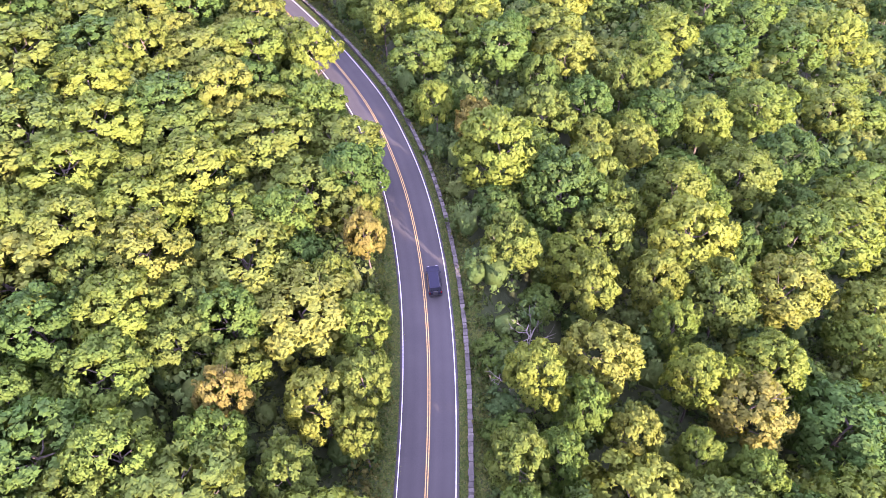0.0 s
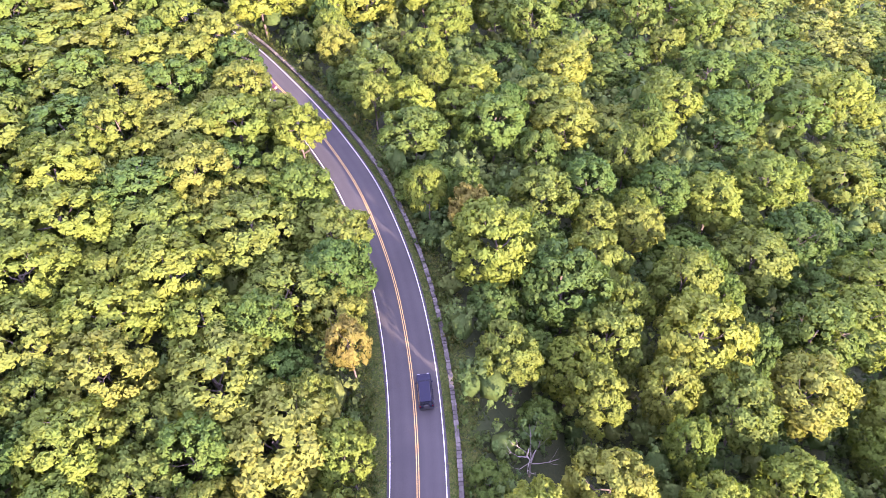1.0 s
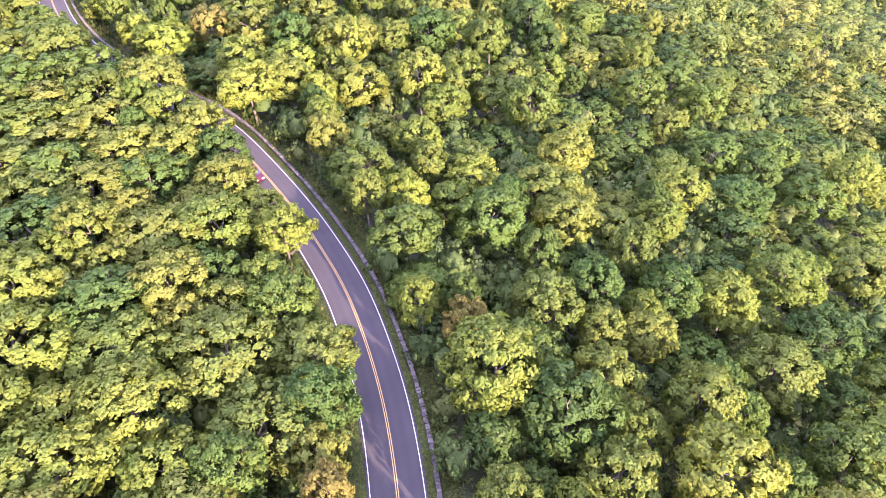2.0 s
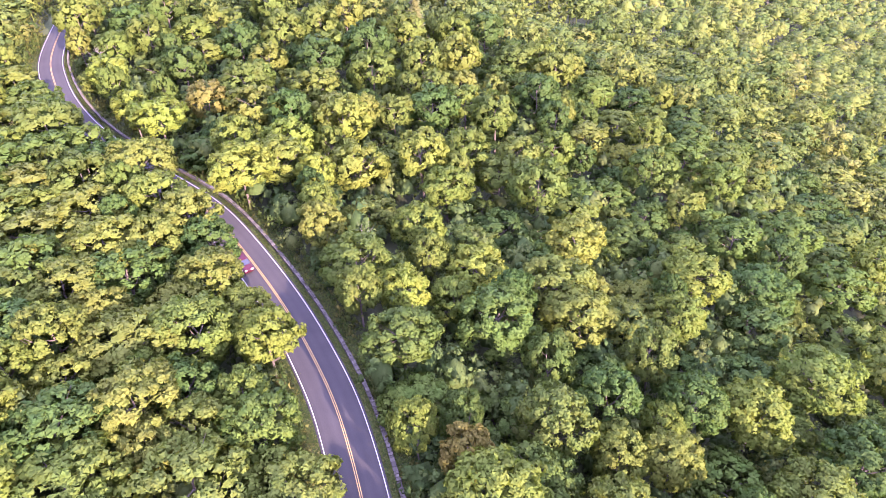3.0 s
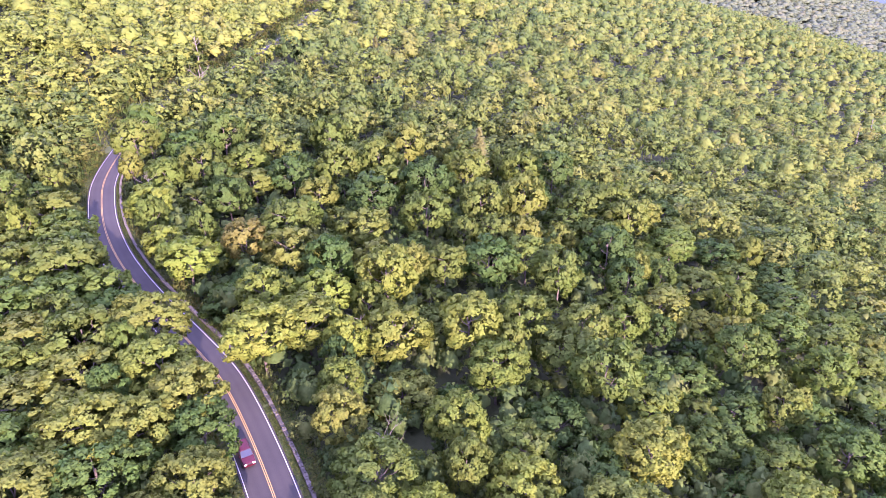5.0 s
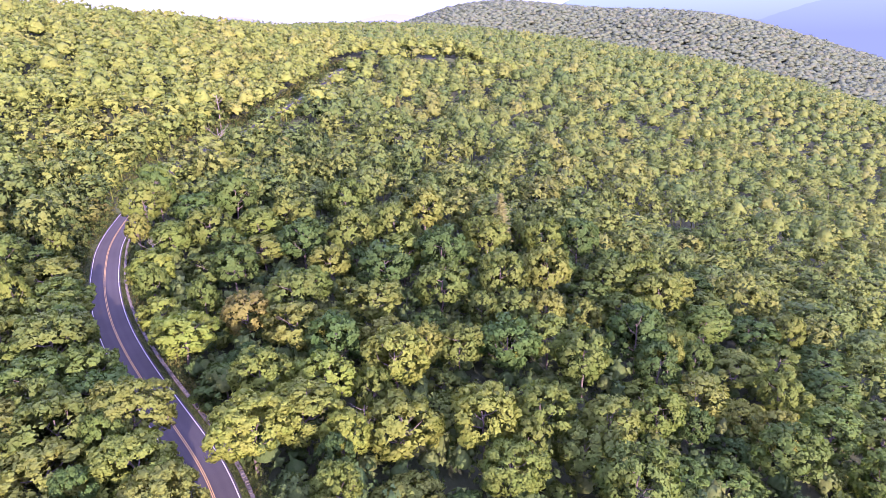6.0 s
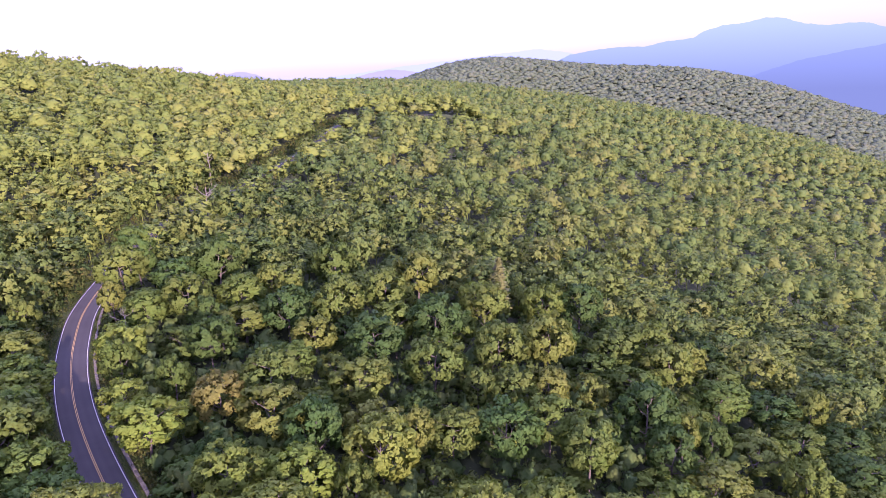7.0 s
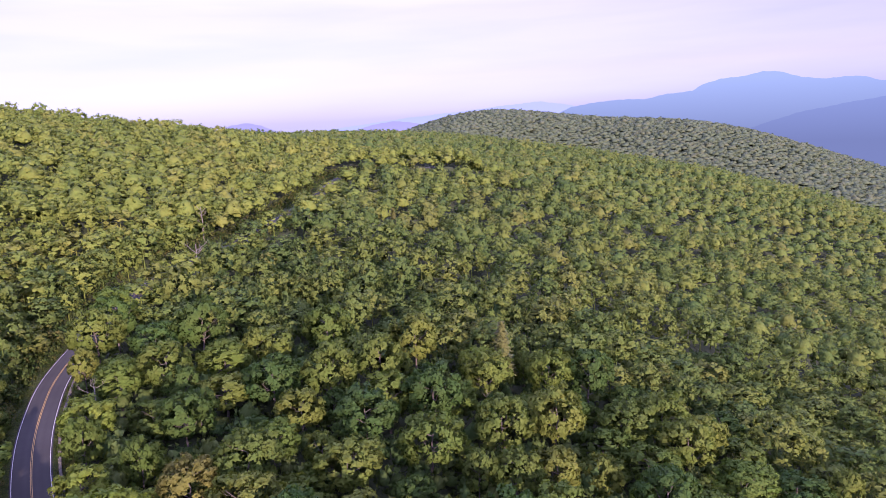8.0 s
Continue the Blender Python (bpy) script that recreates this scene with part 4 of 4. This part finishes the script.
for row in ((-17.1, 128.8, 9.0, 3.2, 12, 0.12, 1), (7.5, 76.0, 10.0, 2.6, 6, 0.14, 2), (32.0, 73.0, 9.0, 3.4, 5, 0.20, 3), (6.0, 48.6, 7.5, 3.2, 9, 0.13, 4), (1.8, 41.0, 6.0, 1.8, 8, 0.08, 5),
            (-135.2, 323.5, 20.0, 2.6, 7, 0.30, 6), (-117.2, 286.9, 15.0, 4.6, 7, 0.30, 7), (95.7, 377.0, 14.0, 5.0, 9, 0.26, 8), (-90.0, 199.5, 13.0, 3.0, 5, 0.16, 9),
            (-14.5, 231.3, 13.0, 2.2, 5, 0.14, 10), (-43.2, 29.5, 8.0, 3.2, 8, 0.10, 11), (-28.2, 40.9, 9.6, 2.6, 5, 0.13, 12), (40.6, 74.0, 8.0, 2.4, 6, 0.13, 13),
            (-26.6, 155.4, 11.5, 3.0, 6, 0.15, 14), (136.0, 260.0, 13.0, 3.0, 6, 0.15, 15), (-39.1, 89.6, 11.0, 2.4, 5, 0.12, 16), (9.0, 328.0, 14.0, 4.0, 9, 0.2, 17)):
    dead_tree(*row)
for row in ((203.4, 485.5, 18, 1.2, 4, 0.26, 21), (217.0, 500.0, 20, 1.4, 5, 0.28, 22), (238.0, 510.0, 18, 1.2, 4, 0.24, 23), (243.0, 499.0, 17, 1.2, 4, 0.22, 24), (150.0, 446.5, 16, 1.0, 4, 0.22, 25)):
    dead_tree(*row, twigs=0, top=0.98)


def pine(x, y, height, spread, seed):
    """A thin conifer: trunk, and drooping whorls of needle sprays."""
    rg = np.random.default_rng(seed)
    root = new("pine_tree")
    root.matrix_basis = pose(x, y, ground_height([x], [y])[0], 0, 0, seed * 50)
    bm = bmesh.new()
    branch(bm, [(0, 0, -0.5), (0.1, 0, height * 0.4), (0, 0.1, height * 0.97)], 0.22, 0.04, 7)
    part("trunk", bm, DEADWOOD, root, "pale bare trunk")
    V, T, N, b = [], [], [], 0
    for _ in range(1700):
        u = 1 - 0.72 * rg.random() ** 0.8
        a = rg.uniform(0, 2 * math.pi)
        edge = spread * (1 - u) ** 0.6 * (0.8 + 0.2 * math.sin(u * 60.0))
        out = edge * rg.uniform(0.35, 1.05) + 0.1
        p = np.array([math.cos(a) * out, math.sin(a) * out, height * u - out * 0.12 + rg.uniform(-0.2, 0.2)])
        t = np.array([math.cos(a), math.sin(a), rg.uniform(-0.3, 0.4)])
        q = np.array([-math.sin(a), math.cos(a), rg.uniform(-0.4, 0.4)])
        k = rg.uniform(0.4, 0.8)
        V.append(np.array([p - t * k, p + q * k * 0.45, p + t * k, p - q * k * 0.45]))
        N.append(np.repeat(unit(np.array([[math.cos(a), math.sin(a), 0.5]]) + rg.normal(size=(1, 3)) * 0.25), 4, axis=0))
        T.append(np.array([[0, 2, 1], [0, 3, 2]]) + b)
        b += 4
    crown = fast_mesh("crown", np.vstack(V), np.vstack(T), LEAF_PINE, normals=np.vstack(N))
    crown.parent = root
    return tagged(root, "tall thin pine with rusty brown needles among broadleaf trees", "tree", "pines")


pine(-12.4, 250.0, 21.0, 4.4, 1)
pine(-68.6, 364.0, 18.5, 2.6, 2)


# ------------------------------------------------------------------ vehicles
def loft(sections):
    """A closed shell through rings of the same number of points."""
    bm = bmesh.new()
    rings = [[bm.verts.new(p) for p in ring] for ring in sections]
    n = len(rings[0])
    for a, b in zip(rings, rings[1:]):
        for k in range(n):
            bm.faces.new((a[k], a[(k + 1) % n], b[(k + 1) % n], b[k]))
    bm.faces.new(rings[0][::-1])
    bm.faces.new(rings[-1])
    bmesh.ops.recalc_face_normals(bm, faces=bm.faces)
    return bm


def ring(y, half, z0, z1, tuck=0.86):
    """One cross-section of a car's body, across at y."""
    return [(-half * tuck, y, z0), (half * tuck, y, z0), (half, y, z0 + 0.28 * (z1 - z0)), (half, y, z0 + 0.72 * (z1 - z0)), (half * 0.94, y, z1), (-half * 0.94, y, z1),
            (-half, y, z0 + 0.72 * (z1 - z0)), (-half, y, z0 + 0.28 * (z1 - z0))]


def box(x0, x1, y0, y1, z0, z1, bevel=0.02):
    bm = bmesh.new()
    bmesh.ops.create_cube(bm, size=1.0, matrix=Matrix.LocRotScale(((x0 + x1) / 2, (y0 + y1) / 2, (z0 + z1) / 2), None, (x1 - x0, y1 - y0, z1 - z0)))
    bmesh.ops.bevel(bm, geom=bm.edges, offset=bevel, segments=2, affect="EDGES")
    return bm


def slab(p, depth=0.012):
    """A thin pane through four corners."""
    bm = bmesh.new()
    a, b, c, d = [Vector(q) for q in p]
    n = (b - a).cross(d - a).normalized() * depth
    lo, hi = [bm.verts.new(q) for q in (a, b, c, d)], [bm.verts.new(q + n) for q in (a, b, c, d)]
    bm.faces.new(lo[::-1])
    bm.faces.new(hi)
    for k in range(4):
        bm.faces.new((lo[k], lo[(k + 1) % 4], hi[(k + 1) % 4], hi[k]))
    return bm


def wheel(root, x, y, r=0.36):
    bm = bmesh.new()
    turn = Matrix.Translation((x, y, r)) @ Matrix.Rotation(math.pi / 2, 4, "Y")
    bmesh.ops.create_cone(bm, cap_ends=True, segments=24, radius1=r, radius2=r, depth=0.24, matrix=turn)
    bmesh.ops.bevel(bm, geom=[e for e in bm.edges if len(e.link_faces) == 2 and e.calc_face_angle() > 1], offset=0.03, segments=2, affect="EDGES")
    tyre = part("wheel", bm, TYRE, root)
    bm = bmesh.new()
    out = Matrix.Translation((x + (0.115 if x > 0 else -0.115), y, r)) @ Matrix.Rotation(math.pi / 2, 4, "Y")
    bmesh.ops.create_cone(bm, cap_ends=True, segments=20, radius1=r * 0.62, radius2=r * 0.62, depth=0.03, matrix=out)
    part("rim", bm, ALLOY, tyre, "silver alloy rim")


def vehicle(name, label, paint_mat, length, width, height, nose, boxy, seat_y, lamps_on=False):
    """A car that faces +y: body, cabin, panes, wheels, bumpers, lamps, mirrors and roof rails."""
    root = new(name)
    h, half, L = height, width / 2, length / 2
    belt = 0.60 * h
    part("body", loft([ring(-L, half * 0.90, 0.36, belt - 0.06), ring(-L + 0.14, half * 0.98, 0.27, belt), ring(-L * 0.4, half, 0.24, belt), ring(L * 0.3, half, 0.24, belt),
                       ring(L - nose, half, 0.24, belt - 0.02), ring(L - 0.35, half * 0.97, 0.25, belt - 0.10), ring(L - 0.06, half * 0.88, 0.32, belt - 0.20), ring(L, half * 0.80, 0.40, belt - 0.30)]), paint_mat, root)
    rear, rear_top = -L + 0.06, -L + (0.16 if boxy else 0.55)
    front, front_top = L - nose + 0.05, L - nose - (0.55 if boxy else 0.75)
    tw, bw = half * 0.80, half * 0.93
    part("roof", loft([[(-tw, rear_top, h - 0.07), (tw, rear_top, h - 0.07), (tw * 0.92, rear_top, h - 0.015), (-tw * 0.92, rear_top, h - 0.015)],
                       [(-tw, 0, h - 0.06), (tw, 0, h - 0.06), (tw * 0.92, 0, h), (-tw * 0.92, 0, h)],
                       [(-tw, front_top, h - 0.09), (tw, front_top, h - 0.09), (tw * 0.92, front_top, h - 0.04), (-tw * 0.92, front_top, h - 0.04)]]), paint_mat, root)
    cabin = loft([[(-bw, rear + 0.02, belt - 0.03), (bw, rear + 0.02, belt - 0.03), (tw, rear_top + 0.02, h - 0.05), (-tw, rear_top + 0.02, h - 0.05)],
                  [(-bw, front - 0.02, belt - 0.03), (bw, front - 0.02, belt - 0.03), (tw, front_top - 0.02, h - 0.07), (-tw, front_top - 0.02, h - 0.07)]])
    part("cabin", cabin, TRIM_BLACK, root)
    inset = 0.06
    part("windscreen", slab([(-bw + inset, front, belt + 0.02), (bw - inset, front, belt + 0.02), (tw - inset, front_top + 0.02, h - 0.11), (-tw + inset, front_top + 0.02, h - 0.11)], -0.014), CAR_GLASS, root)
    part("rear_window", slab([(-bw + inset, rear, belt + 0.05), (bw - inset, rear, belt + 0.05), (tw - inset, rear_top - 0.02, h - 0.12), (-tw + inset, rear_top - 0.02, h - 0.12)]), CAR_GLASS, root)
    ys = [rear + 0.16, rear + (front - rear) * 0.36, rear + (front - rear) * 0.68, front - 0.30]
    yt = [rear_top + 0.10, rear_top + (front_top - rear_top) * 0.36, rear_top + (front_top - rear_top) * 0.72, front_top - 0.06]
    for side in (-1, 1):
        for k in range(3):
            part("side_window", slab([(side * bw, ys[k] + 0.03, belt + 0.03), (side * bw, ys[k + 1] - 0.03, belt + 0.03), (side * tw, yt[k + 1] - 0.03, h - 0.11), (side * tw, yt[k] + 0.03, h - 0.11)],
                                     -0.014 * side), CAR_GLASS, root)
        part("mirror", box(side * half - 0.02 if side > 0 else -half - 0.16, side * half + 0.16 if side > 0 else -half + 0.02, front - 0.42, front - 0.27, belt + 0.0, belt + 0.15, 0.03), paint_mat, root)
        part("roof_rail", box(side * tw * 0.86 - 0.025, side * tw * 0.86 + 0.025, rear_top + 0.15, front_top - 0.3, h - 0.005, h + 0.045, 0.012), TRIM_BLACK, root)
        for wy in (-L + 0.85, L - 0.88):
            wheel(root, side * (half - 0.13), wy)
        part("headlight", box(side * half * 0.62 - 0.16, side * half * 0.62 + 0.16, L - 0.13, L + 0.015, belt - 0.33, belt - 0.19, 0.03), HEADLAMP if lamps_on else LAMP_CLEAR, root)
        part("tail_light", box(side * half * 0.80 - 0.09, side * half * 0.80 + 0.09, -L - 0.02, -L + 0.09, belt - 0.34, belt - 0.05, 0.02), LAMP_RED, root)
        part("door_handle", box(side * half - 0.015, side * half + 0.03, -0.25, -0.08, belt - 0.14, belt - 0.10, 0.01), paint_mat, root)
    part("bumper", box(-half * 0.88, half * 0.88, L - 0.12, L + 0.07, 0.30, 0.52, 0.05), TRIM_BLACK if boxy else paint_mat, root)
    part("bumper", box(-half * 0.92, half * 0.92, -L - 0.10, -L + 0.10, 0.32, 0.56, 0.05), TRIM_BLACK if boxy else paint_mat, root)
    part("grille", box(-half * 0.42, half * 0.42, L - 0.06, L + 0.02, belt - 0.36, belt - 0.22, 0.02), TRIM_BLACK, root)
    part("number_plate", box(-0.26, 0.26, -L - 0.115, -L - 0.09, 0.58, 0.70, 0.005), LAMP_CLEAR, root, "plain pale plate")
    return root


HEADLAMP, _n, _l, _p = material("lit_headlamp")
_p.inputs["Base Color"].default_value = (0.8, 0.8, 0.78, 1)
_p.inputs["Emission Color"].default_value, _p.inputs["Emission Strength"].default_value = (1.0, 0.93, 0.85, 1), 3.0


def on_road(root, x, y, offset, back=False):
    """Stands a car on its lane beside the road's point nearest to x, y."""
    _, _, i = road_at([x], [y])
    i = int(i[0])
    c, r = ROAD[i], ROAD_RIGHT[i]
    slope = math.degrees(math.atan2(ROAD[i + 2][2] - ROAD[i - 2][2], 4.0))
    yaw = math.degrees(math.atan2(r[1], r[0]))
    root.matrix_basis = pose(c[0] + r[0] * offset, c[1] + r[1] * offset, c[2] + 0.018) @ pose(0, 0, 0, 0, 0, yaw) @ pose(0, 0, 0, slope, 0, 0) @ pose(0, 0, 0, 0, 0, 180 if back else 0)


suv = vehicle("sport_utility_car", "", SUV_PAINT, 4.6, 1.86, 1.80, 1.15, True, 0.0)
spare = bmesh.new()
bmesh.ops.create_cone(spare, cap_ends=True, segments=24, radius1=0.36, radius2=0.34, depth=0.22, matrix=Matrix.Translation((0, -2.42, 0.98)) @ Matrix.Rotation(math.pi / 2, 4, "X"))
part("spare_wheel", spare, TYRE, suv, "black spare wheel on the tailgate")
tagged(suv, "dark blue boxy off-road car driving on the shaded lane", "car")
on_road(suv, -5.9, 57.5, 1.45)
red = vehicle("estate_car", "", RED_PAINT, 4.7, 1.84, 1.62, 1.30, False, 0.0, lamps_on=True)
tagged(red, "red estate car with lit headlights on the road", "car")
on_road(red, -37.0, 124.4, -1.55, back=True)

# ------------------------------------------------------------------ low stone wall on the downhill side
WALL_AT, WALL_HALF, WALL_HIGH = 4.75, 0.26, 0.50
w_rows = list(range(70, 325, 1))
wv, wf = [], []
for i in w_rows:
    c, r = ROAD[i], ROAD_RIGHT[i]
    for o, z in ((WALL_AT - WALL_HALF, -0.35), (WALL_AT - WALL_HALF + 0.03, WALL_HIGH - 0.10), (WALL_AT + WALL_HALF - 0.03, WALL_HIGH - 0.10), (WALL_AT + WALL_HALF, -1.6)):
        wv.append((c[0] + r[0] * o, c[1] + r[1] * o, c[2] + z))
for k in range(len(w_rows) - 1):
    for j in range(3):
        a = k * 4 + j
        wf.append((a, a + 1, a + 5, a + 4))
wf += [(0, 3, 2, 1), tuple(len(wv) - 4 + j for j in (0, 1, 2, 3))]
stone_wall = mesh_object("stone_wall", wv, wf, MORTAR)
tagged(stone_wall, "low grey fieldstone guard wall along the road verge", "wall", kind="structure")


def stone_mesh(seed):
    """A rough coping stone with chipped corners."""
    rg = random.Random(seed)
    bm = bmesh.new()
    bmesh.ops.create_cube(bm, size=1.0)
    bmesh.ops.bevel(bm, geom=bm.edges, offset=0.07, segments=1, affect="EDGES")
    for v in bm.verts:
        v.co = Vector((v.co.x * 0.58 + rg.uniform(-0.05, 0.05), v.co.y * 0.56 + rg.uniform(-0.04, 0.04), v.co.z * 0.20 + rg.uniform(-0.02, 0.02)))
    me = bpy.data.meshes.new("stone")
    bm.to_mesh(me)
    bm.free()
    me.materials.append(STONE)
    return me


STONES = [stone_mesh(s) for s in range(7)]
rg = random.Random(5)
along, placed_stones, left_v, left_f = 70.3, 0, [], []
while along < 323.5:
    size = rg.uniform(0.55, 1.35)
    mid_a = along + 0.31 * size
    i = int(mid_a)
    c = ROAD[i] + (ROAD[i + 1] - ROAD[i]) * (mid_a - i)
    r = ROAD_RIGHT[i]
    yaw = math.degrees(math.atan2(r[1], r[0])) + 90 + rg.uniform(-3, 3)
    m = pose(c[0] + r[0] * WALL_AT, c[1] + r[1] * WALL_AT, c[2] + WALL_HIGH - 0.02 + rg.uniform(-0.03, 0.04), rg.uniform(-3, 3), rg.uniform(-3, 3), yaw) @ Matrix.Diagonal((size, rg.uniform(0.9, 1.1), rg.uniform(0.8, 1.3), 1))
    me = STONES[rg.randrange(7)]
    if placed_stones < 300:
        st = new("stone", me)
        st.parent = stone_wall
        st.matrix_basis = m
        placed_stones += 1
    else:
        b = len(left_v)
        left_v += [m @ v.co for v in me.vertices]
        left_f += [tuple(b + k for k in p.vertices) for p in me.polygons]
    along += 0.57 * size
if left_v:
    tagged(mesh_object("stones", left_v, left_f, STONE, stone_wall), kind="stuff")
